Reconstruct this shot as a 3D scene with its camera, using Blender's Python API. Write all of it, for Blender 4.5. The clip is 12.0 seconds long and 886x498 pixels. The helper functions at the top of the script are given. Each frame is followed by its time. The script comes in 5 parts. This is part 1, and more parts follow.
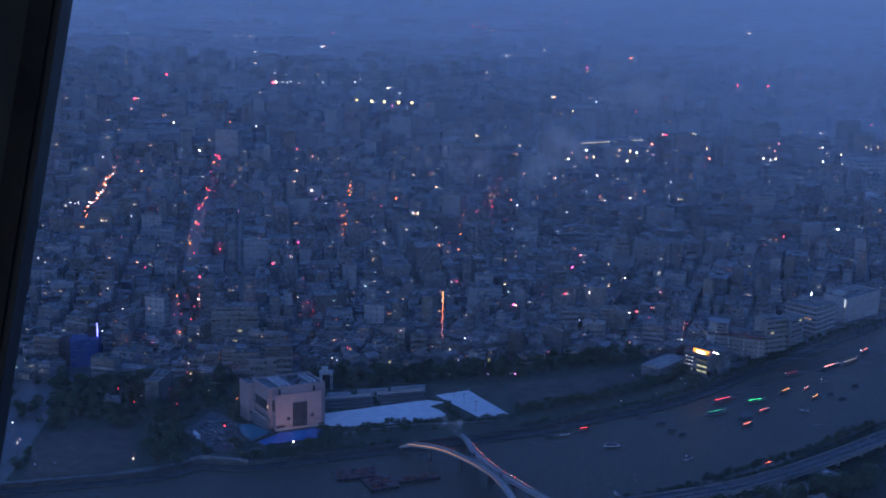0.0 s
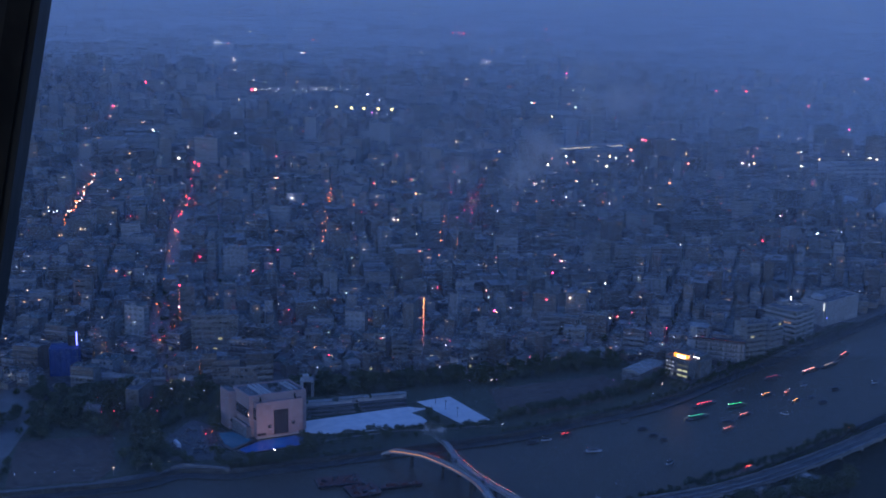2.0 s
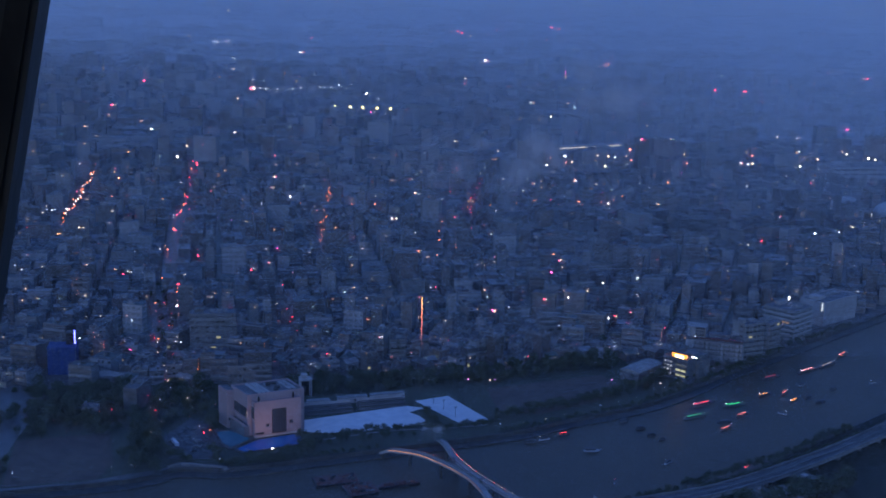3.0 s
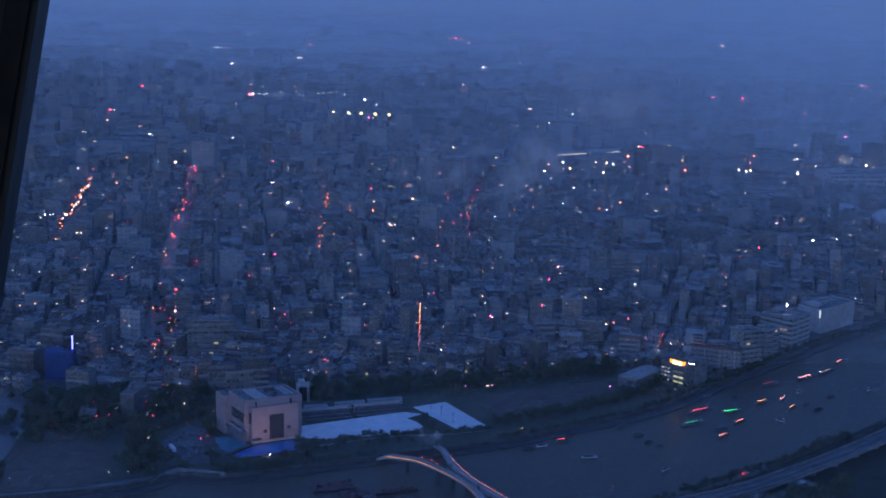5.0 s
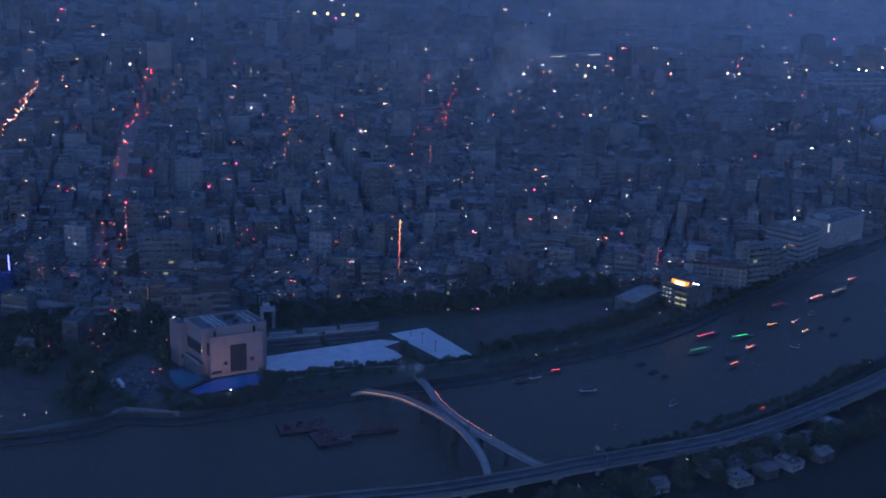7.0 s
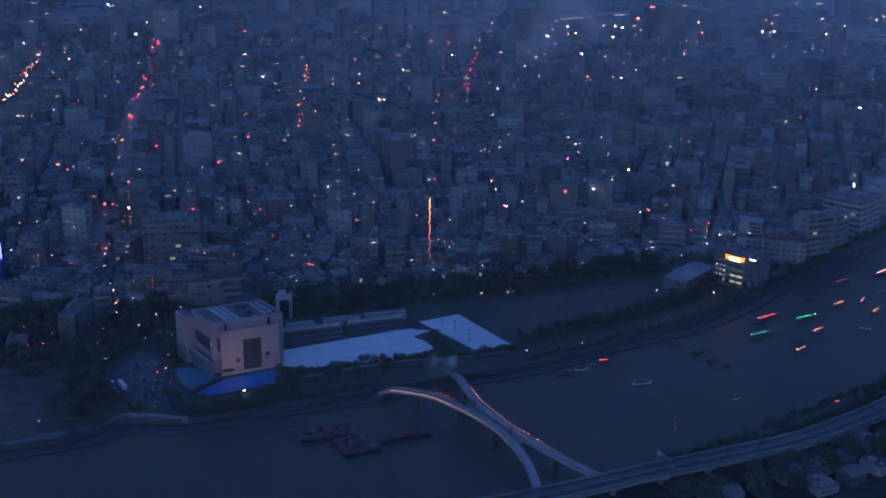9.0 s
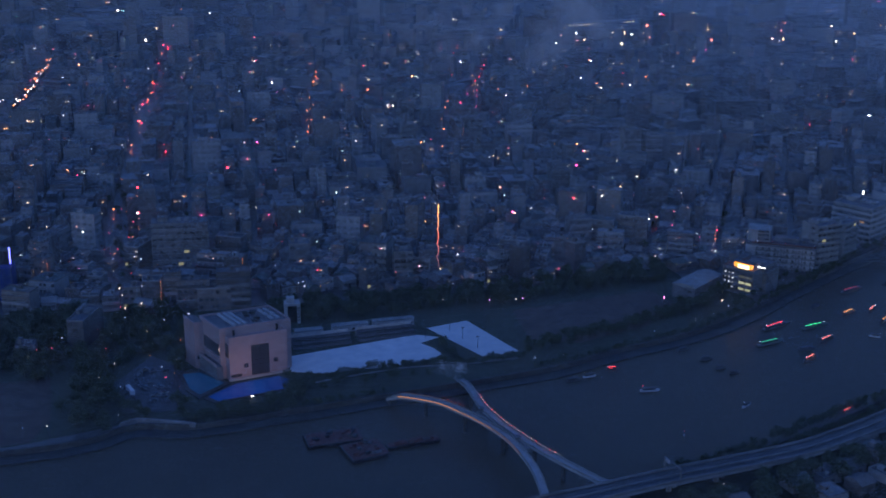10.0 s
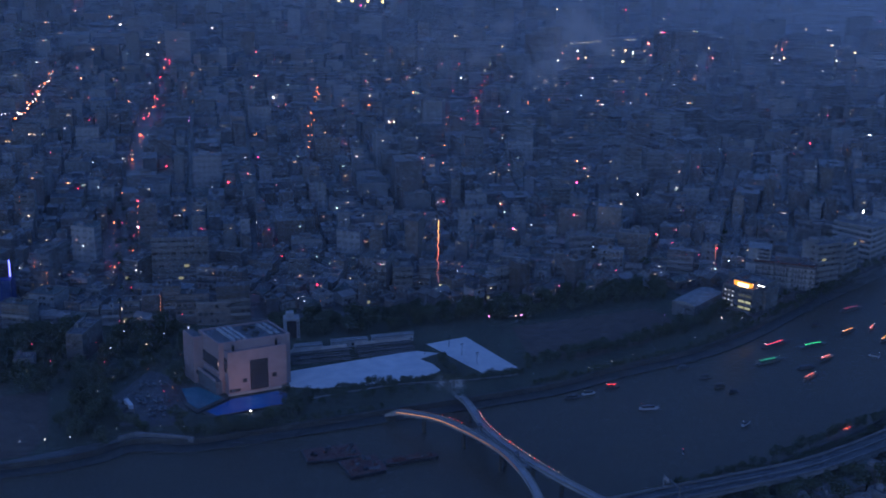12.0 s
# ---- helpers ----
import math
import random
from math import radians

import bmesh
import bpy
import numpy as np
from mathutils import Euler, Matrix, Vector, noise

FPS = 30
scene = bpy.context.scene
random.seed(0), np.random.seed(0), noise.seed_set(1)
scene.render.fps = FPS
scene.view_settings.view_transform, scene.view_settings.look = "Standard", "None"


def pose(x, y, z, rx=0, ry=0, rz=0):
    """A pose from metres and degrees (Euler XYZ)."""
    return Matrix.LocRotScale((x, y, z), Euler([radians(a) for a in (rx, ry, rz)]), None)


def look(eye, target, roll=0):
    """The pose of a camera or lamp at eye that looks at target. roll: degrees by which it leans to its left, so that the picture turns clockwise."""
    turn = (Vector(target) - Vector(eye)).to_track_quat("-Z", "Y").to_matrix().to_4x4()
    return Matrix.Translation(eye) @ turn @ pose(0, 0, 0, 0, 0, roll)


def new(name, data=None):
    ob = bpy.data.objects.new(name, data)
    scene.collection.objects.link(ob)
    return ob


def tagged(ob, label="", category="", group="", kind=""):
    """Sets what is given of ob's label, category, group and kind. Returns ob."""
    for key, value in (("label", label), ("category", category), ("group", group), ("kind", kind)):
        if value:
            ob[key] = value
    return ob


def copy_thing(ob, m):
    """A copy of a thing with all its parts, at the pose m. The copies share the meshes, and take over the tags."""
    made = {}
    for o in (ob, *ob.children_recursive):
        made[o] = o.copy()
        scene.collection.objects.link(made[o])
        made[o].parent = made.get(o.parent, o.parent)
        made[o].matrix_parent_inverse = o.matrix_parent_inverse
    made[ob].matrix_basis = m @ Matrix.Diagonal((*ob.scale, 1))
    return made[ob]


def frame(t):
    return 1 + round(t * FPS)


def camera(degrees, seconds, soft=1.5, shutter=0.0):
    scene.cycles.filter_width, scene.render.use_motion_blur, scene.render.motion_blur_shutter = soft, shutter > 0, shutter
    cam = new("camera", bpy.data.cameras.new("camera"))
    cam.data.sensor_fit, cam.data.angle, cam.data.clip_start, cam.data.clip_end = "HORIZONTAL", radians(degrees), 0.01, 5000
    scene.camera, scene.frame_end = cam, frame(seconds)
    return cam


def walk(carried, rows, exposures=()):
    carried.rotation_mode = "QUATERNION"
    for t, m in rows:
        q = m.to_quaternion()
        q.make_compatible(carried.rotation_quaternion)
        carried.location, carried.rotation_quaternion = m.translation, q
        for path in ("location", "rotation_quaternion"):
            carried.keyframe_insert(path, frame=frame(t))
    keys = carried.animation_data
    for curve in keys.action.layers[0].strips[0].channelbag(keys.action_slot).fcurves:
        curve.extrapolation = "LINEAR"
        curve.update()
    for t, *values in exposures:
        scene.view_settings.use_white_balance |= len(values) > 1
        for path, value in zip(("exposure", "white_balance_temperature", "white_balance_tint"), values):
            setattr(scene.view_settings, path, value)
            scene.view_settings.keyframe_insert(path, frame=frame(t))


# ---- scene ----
import itertools

EXPOSE = 0.8
scene.cycles.transparent_max_bounces = 24
cam = camera(39.23, 12.0, soft=1.75)
# seconds, eye, pitch, roll, yaw
ROWS = [
    (0.0, 0.15, 0.05, 173.5, -13.14, -1.21, -3.63),
    (0.5, 0.15, 0.05, 173.5, -13.19, -1.01, -3.93),
    (1.0, 0.15, 0.05, 173.5, -13.07, -1.01, -4.27),
    (1.5, 0.15, 0.05, 173.5, -12.92, -0.86, -4.52),
    (2.0, 0.15, 0.05, 173.5, -12.83, -1.08, -4.58),
    (2.5, 0.15, 0.05, 173.5, -12.83, -1.29, -4.55),
    (3.0, 0.15, 0.05, 173.5, -12.86, -1.22, -4.62),
    (5.0, 0.15, 0.05, 173.5, -12.58, -1.37, -4.68),
    (5.5, 0.15, 0.05, 173.5, -12.75, -1.49, -4.62),
    (5.6, 0.14, 0.98, 173.3, -12.88, -1.52, -4.63),
    (5.7, 0.12, 3.77, 172.7, -13.01, -1.55, -4.65),
    (5.9, 0.05, 11.22, 171.11, -13.26, -1.62, -4.69),
    (6.0, 0.02, 14.94, 170.32, -15.51, -1.46, -5.60),
    (6.2, -0.05, 22.39, 168.73, -15.72, -1.56, -5.54),
    (6.5, -0.15, 33.56, 166.34, -16.04, -1.70, -5.44),
    (6.8, -0.25, 44.72, 163.95, -16.50, -1.68, -5.88),
    (7.0, -0.32, 52.17, 162.36, -16.80, -1.67, -6.18),
    (7.2, -0.39, 59.62, 160.77, -16.95, -1.55, -6.14),
    (7.5, -0.49, 70.78, 158.38, -17.17, -1.36, -6.07),
    (7.8, -0.59, 81.95, 156.0, -17.40, -1.18, -6.01),
    (8.0, -0.66, 89.4, 154.41, -17.54, -1.05, -5.96),
    (8.1, -0.69, 92.69, 153.7, -17.62, -0.99, -5.94),
    (8.3, -0.7, 94.3, 153.36, -17.77, -0.87, -5.90),
    (8.5, -0.7, 94.3, 153.36, -17.91, -0.75, -5.86),
    (8.8, -0.7, 94.3, 153.36, -18.14, -0.56, -5.79),
    (9.0, -0.7, 94.3, 153.36, -18.28, -0.44, -5.75),
    (9.5, -0.7, 94.3, 153.36, -18.26, -0.63, -5.31),
    (10.0, -0.7, 94.3, 153.36, -17.99, -0.50, -5.33),
    (10.5, -0.7, 94.3, 153.36, -17.46, -0.62, -5.42),
    (11.0, -0.7, 94.3, 153.36, -17.09, -0.82, -5.49),
    (11.5, -0.7, 94.3, 153.36, -17.09, -0.85, -5.36),
    (12.0, -0.7, 94.3, 153.36, -17.25, -0.91, -5.20),
]
walk(cam, [(t, pose(x, y, z, 90 + pitch, roll, yaw)) for t, x, y, z, pitch, roll, yaw in ROWS],
     exposures=[(0.0, EXPOSE), (5.6, EXPOSE), (7.0, EXPOSE - 0.34), (12.0, EXPOSE - 0.34)])

# ---- world, sun ----
SUN_UP, SUN_TURN = 16.0, -150.0
world = bpy.data.worlds.new("dusk_sky")
world.use_nodes = True
scene.world = world
wn = world.node_tree
sky = wn.nodes.new("ShaderNodeTexSky")
sky.sky_type = "NISHITA"
sky.sun_disc = False
sky.sun_elevation, sky.sun_rotation = radians(SUN_UP), radians(SUN_TURN)
sky.air_density, sky.dust_density, sky.ozone_density = 1.6, 0.6, 5.0
tint = wn.nodes.new("ShaderNodeMix")
tint.data_type, tint.blend_type = "RGBA", "MULTIPLY"
tint.inputs["Factor"].default_value = 1.0
tint.inputs["B"].default_value = (0.301, 0.445, 0.945, 1)
wn.links.new(sky.outputs[0], tint.inputs["A"])
wn.links.new(tint.outputs["Result"], wn.nodes["Background"].inputs[0])
wn.nodes["Background"].inputs[1].default_value = 0.114
sun_data = bpy.data.lights.new("sun", "SUN")
sun_data.energy, sun_data.angle, sun_data.color = 0.05, radians(60), (0.42, 0.62, 1.0)
sun = new("sun", sun_data)
sun.matrix_world = look((0, 0, 900), (90, 420, 0))

# the floodlight at the pool edge that lights the front of the gymnasium
flood_data = bpy.data.lights.new("pool_floodlight", "SPOT")
flood_data.energy, flood_data.color, flood_data.spot_size, flood_data.spot_blend, flood_data.shadow_soft_size = 850, (1.0, 0.62, 0.55), radians(110), 0.8, 0.3
floodlight = new("pool_floodlight", flood_data)
floodlight.matrix_world = look((-24.2, 429.2, 2.6), (-23.5, 444, 7.5))

# ---- materials ----
def nodes_of(name):
    m = bpy.data.materials.new(name)
    m.use_nodes = True
    return m, m.node_tree.nodes, m.node_tree.links, m.node_tree.nodes["Principled BSDF"]


def noise_mix(nt, coords, scale, dark, light, detail=4.0):
    """A colour that wanders between two colours."""
    tex = nt.nodes.new("ShaderNodeTexNoise")
    tex.inputs["Scale"].default_value, tex.inputs["Detail"].default_value = scale, detail
    nt.links.new(coords, tex.inputs["Vector"])
    ramp = nt.nodes.new("ShaderNodeValToRGB")
    ramp.color_ramp.elements[0].position, ramp.color_ramp.elements[1].position = 0.32, 0.68
    ramp.color_ramp.elements[0].color, ramp.color_ramp.elements[1].color = (*dark, 1), (*light, 1)
    nt.links.new(tex.outputs["Fac"], ramp.inputs["Fac"])
    return ramp.outputs["Color"], tex.outputs["Fac"]


def multiply(nt, a, b, fac=1.0):
    mix = nt.nodes.new("ShaderNodeMix")
    mix.data_type, mix.blend_type = "RGBA", "MULTIPLY"
    mix.inputs["Factor"].default_value = fac
    nt.links.new(a, mix.inputs["A"])
    nt.links.new(b, mix.inputs["B"])
    return mix.outputs["Result"]


def surface(name, dark, light, scale=0.6, rough=0.8, metal=0.0, bump=0.3, stain=0.25, vary=0.0, sheen=0.0):
    """Worn opaque surface: grain between two colours, wide stains, a little relief."""
    m, nodes, links, bsdf = nodes_of(name)
    nt = m.node_tree
    pos = nodes.new("ShaderNodeNewGeometry").outputs["Position"]
    grain, height = noise_mix(nt, pos, scale, dark, light)
    k = 1.0 - stain
    wide, _ = noise_mix(nt, pos, scale * 0.13, (k, k, k), (1, 1, 1), 2.0)
    col = multiply(nt, grain, wide)
    if vary:
        rnd = nodes.new("ShaderNodeObjectInfo").outputs["Random"]
        ramp = nodes.new("ShaderNodeValToRGB")
        ramp.color_ramp.elements[0].color = (1 - vary, 1 - vary, 1 - vary, 1)
        links.new(rnd, ramp.inputs["Fac"])
        col = multiply(nt, col, ramp.outputs["Color"])
    links.new(col, bsdf.inputs["Base Color"])
    bsdf.inputs["Roughness"].default_value, bsdf.inputs["Metallic"].default_value = rough, metal
    bsdf.inputs["Sheen Weight"].default_value = sheen
    if bump:
        b = nodes.new("ShaderNodeBump")
        b.inputs["Strength"].default_value, b.inputs["Distance"].default_value = bump, 0.1
        links.new(height, b.inputs["Height"])
        links.new(b.outputs["Normal"], bsdf.inputs["Normal"])
    return m


def palette(nt, value, colours):
    ramp = nt.nodes.new("ShaderNodeValToRGB")
    ramp.color_ramp.interpolation = "CONSTANT"
    el = ramp.color_ramp.elements
    while len(el) < len(colours):
        el.new(0.5)
    for i, c in enumerate(colours):
        el[i].position = i / len(colours)
        el[i].color = (*c, 1)
    nt.links.new(value, ramp.inputs["Fac"])
    return ramp.outputs["Color"]


WALLS = [(0.243, 0.236, 0.228), (0.179, 0.161, 0.151), (0.321, 0.316, 0.309), (0.137, 0.122, 0.114), (0.229, 0.193, 0.169), (0.307, 0.309, 0.317), (0.119, 0.117, 0.124), (0.272, 0.233, 0.214), (0.194, 0.193, 0.195), (0.363, 0.359, 0.357), (0.158, 0.142, 0.142)]
ROOFS = [(0.156, 0.162, 0.167), (0.230, 0.231, 0.225), (0.124, 0.130, 0.135), (0.305, 0.311, 0.316), (0.145, 0.167, 0.156), (0.198, 0.183, 0.178)]


def city_wall(name, by_object):
    """Painted render and tile walls with rows of dark windows, one colour for each house."""
    m, nodes, links, bsdf = nodes_of(name)
    nt = m.node_tree
    geo = nodes.new("ShaderNodeNewGeometry")
    rnd = nodes.new("ShaderNodeObjectInfo").outputs["Random"] if by_object else geo.outputs["Random Per Island"]
    col = palette(nt, rnd, WALLS)
    grain, _ = noise_mix(nt, geo.outputs["Position"], 0.35, (0.72, 0.72, 0.72), (1, 1, 1))
    col = multiply(nt, col, grain)
    if not by_object:
        sep = nodes.new("ShaderNodeSeparateXYZ")
        links.new(geo.outputs["Position"], sep.inputs[0])

        def band(value, step, share):
            a = nodes.new("ShaderNodeMath")
            a.operation = "MULTIPLY"
            a.inputs[1].default_value = 1 / step
            links.new(value, a.inputs[0])
            b = nodes.new("ShaderNodeMath")
            b.operation = "FRACT"
            links.new(a.outputs[0], b.inputs[0])
            c = nodes.new("ShaderNodeMath")
            c.operation = "LESS_THAN"
            c.inputs[1].default_value = share
            links.new(b.outputs[0], c.inputs[0])
            return c.outputs[0]
        both = nodes.new("ShaderNodeMath")
        both.operation = "MULTIPLY"
        links.new(band(sep.outputs["Z"], 2.6, 0.42), both.inputs[0])
        links.new(band(sep.outputs["X"], 2.5, 0.55), both.inputs[1])
        mix = nodes.new("ShaderNodeMix")
        mix.data_type = "RGBA"
        soft_edge = nodes.new("ShaderNodeMath")
        soft_edge.operation = "MULTIPLY"
        soft_edge.inputs[1].default_value = 0.6
        links.new(both.outputs[0], soft_edge.inputs[0])
        links.new(soft_edge.outputs[0], mix.inputs["Factor"])
        links.new(col, mix.inputs["A"])
        mix.inputs["B"].default_value = (0.11, 0.11, 0.12, 1)
        col = mix.outputs["Result"]
    links.new(col, bsdf.inputs["Base Color"])
    bsdf.inputs["Roughness"].default_value = 0.6
    return m


def city_roof(name, by_object):
    m, nodes, links, bsdf = nodes_of(name)
    nt = m.node_tree
    geo = nodes.new("ShaderNodeNewGeometry")
    rnd = nodes.new("ShaderNodeObjectInfo").outputs["Random"] if by_object else geo.outputs["Random Per Island"]
    col = palette(nt, rnd, ROOFS)
    grain, _ = noise_mix(nt, geo.outputs["Position"], 0.5, (0.65, 0.65, 0.65), (1, 1, 1))
    links.new(multiply(nt, col, grain), bsdf.inputs["Base Color"])
    bsdf.inputs["Roughness"].default_value = 0.7
    bsdf.inputs["Specular IOR Level"].default_value = 0.3
    return m


def glow(name, colour, strength):
    m, nodes, links, bsdf = nodes_of(name)
    bsdf.inputs["Base Color"].default_value = (0.1, 0.1, 0.1, 1)
    bsdf.inputs["Emission Color"].default_value = (*colour, 1)
    bsdf.inputs["Emission Strength"].default_value = strength
    m.cycles.emission_sampling = "NONE"
    return m


def glow_mixed(name, colours, strength):
    """Lamps of several colours; each lamp in the mesh takes one."""
    m, nodes, links, bsdf = nodes_of(name)
    geo = nodes.new("ShaderNodeNewGeometry")
    links.new(palette(m.node_tree, geo.outputs["Random Per Island"], colours), bsdf.inputs["Emission Color"])
    bsdf.inputs["Emission Strength"].default_value = strength
    m.cycles.emission_sampling = "NONE"
    return m


M_GROUND = surface("damp_asphalt", (0.07, 0.07, 0.072), (0.13, 0.13, 0.13), 0.2, 0.38, stain=0.35, bump=0.1)
M_CONCRETE = surface("concrete", (0.24, 0.24, 0.23), (0.36, 0.36, 0.35), 0.5, 0.75)
M_QUAY = surface("wet_quay_concrete", (0.05, 0.05, 0.05), (0.10, 0.10, 0.095), 0.4, 0.6)
M_WALK = surface("river_walk_paving", (0.045, 0.045, 0.043), (0.085, 0.085, 0.08), 0.3, 0.6)
M_ROAD = surface("expressway_asphalt", (0.05, 0.05, 0.054), (0.09, 0.09, 0.094), 0.3, 0.5)
M_BARRIER = surface("pale_barrier", (0.15, 0.15, 0.155), (0.25, 0.25, 0.25), 0.3, 0.6)
M_PINK = surface("pink_tile", (0.37, 0.275, 0.275), (0.46, 0.335, 0.335), 0.5, 0.6, stain=0.18)
M_PALE = surface("pale_render", (0.40, 0.38, 0.37), (0.55, 0.53, 0.51), 0.4, 0.7)
M_BLOCK = surface("dull_block_render", (0.20, 0.195, 0.19), (0.33, 0.32, 0.31), 0.35, 0.7, stain=0.4, vary=0.35)
M_WHITE = surface("white_turf_cover", (0.66, 0.68, 0.70), (0.82, 0.82, 0.82), 0.25, 0.7, stain=0.12, bump=0.1)
M_DARK = surface("dark_metal", (0.03, 0.03, 0.035), (0.06, 0.06, 0.065), 1.0, 0.4, 0.3)
M_DARKROOF = surface("dark_roofing", (0.10, 0.10, 0.11), (0.19, 0.19, 0.2), 0.8, 0.6)
M_LIGHTROOF = surface("pale_sheet_roof", (0.40, 0.41, 0.42), (0.56, 0.57, 0.58), 0.5, 0.5)
M_CLAY = surface("clay_sports_ground", (0.10, 0.075, 0.06), (0.16, 0.12, 0.10), 0.25, 0.9)
M_GRASS = surface("park_grass", (0.065, 0.072, 0.05), (0.10, 0.11, 0.075), 0.5, 0.9)
M_SCRUB = surface("dark_scrub", (0.02, 0.024, 0.015), (0.042, 0.046, 0.03), 0.6, 0.9)
M_BARK = surface("bark", (0.05, 0.035, 0.025), (0.1, 0.08, 0.06), 4.0, 0.9)
M_WOODDECK = surface("barge_deck", (0.09, 0.045, 0.042), (0.22, 0.10, 0.09), 0.8, 0.8)
M_HULL = surface("painted_hull", (0.10, 0.11, 0.12), (0.22, 0.22, 0.23), 0.8, 0.5, vary=0.5)
M_BLUESHEET = surface("blue_scaffold_sheet", (0.012, 0.05, 0.20), (0.02, 0.075, 0.29), 0.4, 0.6)
M_GREYHOUSE = surface("grey_wall", (0.2, 0.2, 0.21), (0.3, 0.3, 0.31), 0.5, 0.7, vary=0.4)
M_WALL = city_wall("house_wall", True)
M_ROOF = city_roof("house_roof", True)
M_CITYWALL = city_wall("city_wall", False)
M_CITYROOF = city_roof("city_roof", False)
M_CAR = surface("car_paint", (0.25, 0.25, 0.26), (0.5, 0.5, 0.5), 1.0, 0.3, vary=0.7, bump=0)


def leaf_material(name, a, b):
    m, nodes, links, bsdf = nodes_of(name)
    geo = nodes.new("ShaderNodeNewGeometry")
    ramp = nodes.new("ShaderNodeValToRGB")
    ramp.color_ramp.elements[0].color, ramp.color_ramp.elements[1].color = (*a, 1), (*b, 1)
    links.new(geo.outputs["Random Per Island"], ramp.inputs["Fac"])
    links.new(ramp.outputs["Color"], bsdf.inputs["Base Color"])
    bsdf.inputs["Roughness"].default_value = 0.75
    return m


M_LEAF = leaf_material("leaves", (0.036, 0.05, 0.027), (0.098, 0.118, 0.062))


def water_material():
    m, nodes, links, bsdf = nodes_of("river_water")
    bsdf.inputs["Base Color"].default_value = (0.085, 0.07, 0.05, 1)
    bsdf.inputs["Roughness"].default_value = 0.34
    bsdf.inputs["IOR"].default_value = 1.33
    bsdf.inputs["Specular IOR Level"].default_value = 0.25
    pos = nodes.new("ShaderNodeNewGeometry").outputs["Position"]
    prev = None
    for scale, strength in ((0.9, 0.35), (0.12, 0.25)):
        tex = nodes.new("ShaderNodeTexNoise")
        tex.inputs["Scale"].default_value, tex.inputs["Detail"].default_value = scale, 5
        links.new(pos, tex.inputs["Vector"])
        b = nodes.new("ShaderNodeBump")
        b.inputs["Strength"].default_value, b.inputs["Distance"].default_value = strength, 0.4
        links.new(tex.outputs["Fac"], b.inputs["Height"])
        if prev:
            links.new(prev, b.inputs["Normal"])
        prev = b.outputs["Normal"]
    links.new(prev, bsdf.inputs["Normal"])
    return m


def glass_material(name, col, rough=0.12):
    m, nodes, links, bsdf = nodes_of(name)
    bsdf.inputs["Base Color"].default_value = (*col, 1)
    bsdf.inputs["Roughness"].default_value = rough
    bsdf.inputs["Specular IOR Level"].default_value = 0.6
    return m


M_WATER = water_material()
M_GLASS = glass_material("dark_window_glass", (0.07, 0.075, 0.085))
M_PANE = surface("house_window_glass", (0.12, 0.12, 0.125), (0.26, 0.26, 0.27), 0.9, 0.35, vary=0.75, bump=0)
M_POOL = surface("blue_pool_lining", (0.03, 0.17, 0.47), (0.05, 0.24, 0.58), 0.3, 0.2, stain=0.2, bump=0.05)
M_POOL2 = surface("turquoise_pool_lining", (0.055, 0.21, 0.29), (0.08, 0.28, 0.37), 0.3, 0.2, stain=0.3, bump=0.05)
G_WARM = glow("warm_lamp", (1.0, 0.66, 0.42), 8.0)
G_WHITE = glow("white_lamp", (0.95, 0.93, 1.0), 6.0)
G_RED = glow("red_lamp", (1.0, 0.03, 0.055), 12.0)
G_GREEN = glow("green_lamp", (0.08, 1.0, 0.35), 8.0)
G_ORANGE = glow("orange_lamp", (1.0, 0.17, 0.045), 8.0)
G_AMBER = glow("amber_sign", (1.0, 0.6, 0.12), 3.0)
G_TEAL = glow("teal_lamp", (0.4, 1.0, 0.95), 14.0)
G_BLUE = glow("blue_neon", (0.15, 0.16, 1.0), 4.0)
G_PINK = glow("magenta_lamp", (1.0, 0.2, 0.5), 14.0)
G_YELLOW = glow("lit_window", (0.85, 0.8, 0.45), 0.22)
G_CITY = glow_mixed("city_lamp", [(0.30, 0.20, 0.13), (0.30, 0.03, 0.04), (0.95, 0.88, 1.0), (1, 0.03, 0.07), (0.16, 0.10, 0.06), (0.12, 0.16, 0.16), (0.8, 0.2, 0.06), (0.22, 0.20, 0.21), (0.8, 0.02, 0.06), (0.12, 0.06, 0.03),
                                  (0.25, 0.25, 0.30), (0.9, 0.05, 0.24), (0.14, 0.02, 0.02), (0.13, 0.11, 0.08), (1, 0.82, 0.70), (0.35, 0.03, 0.06), (0.10, 0.13, 0.11), (0.5, 0.36, 0.22)], 14.0)
G_BELT = glow_mixed("road_lamp", [(1, 0.8, 0.55), (1, 0.55, 0.25), (0.9, 0.95, 1.0), (1, 0.2, 0.12), (0.5, 0.4, 0.25), (1, 0.9, 0.75), (0.4, 0.2, 0.08)], 7.0)
G_FAINT = glow_mixed("city_window_light", [(0.5, 0.3, 0.14), (0.9, 0.4, 0.15), (0.5, 0.5, 0.6), (0.4, 0.3, 0.18), (0.25, 0.36, 0.3), (1, 0.7, 0.45), (0.3, 0.12, 0.05), (0.4, 0.06, 0.05)], 2.4)
GLOWS = dict(w=G_WARM, h=G_WHITE, r=G_RED, g=G_GREEN, o=G_ORANGE, a=G_AMBER, t=G_TEAL, b=G_BLUE, p=G_PINK)


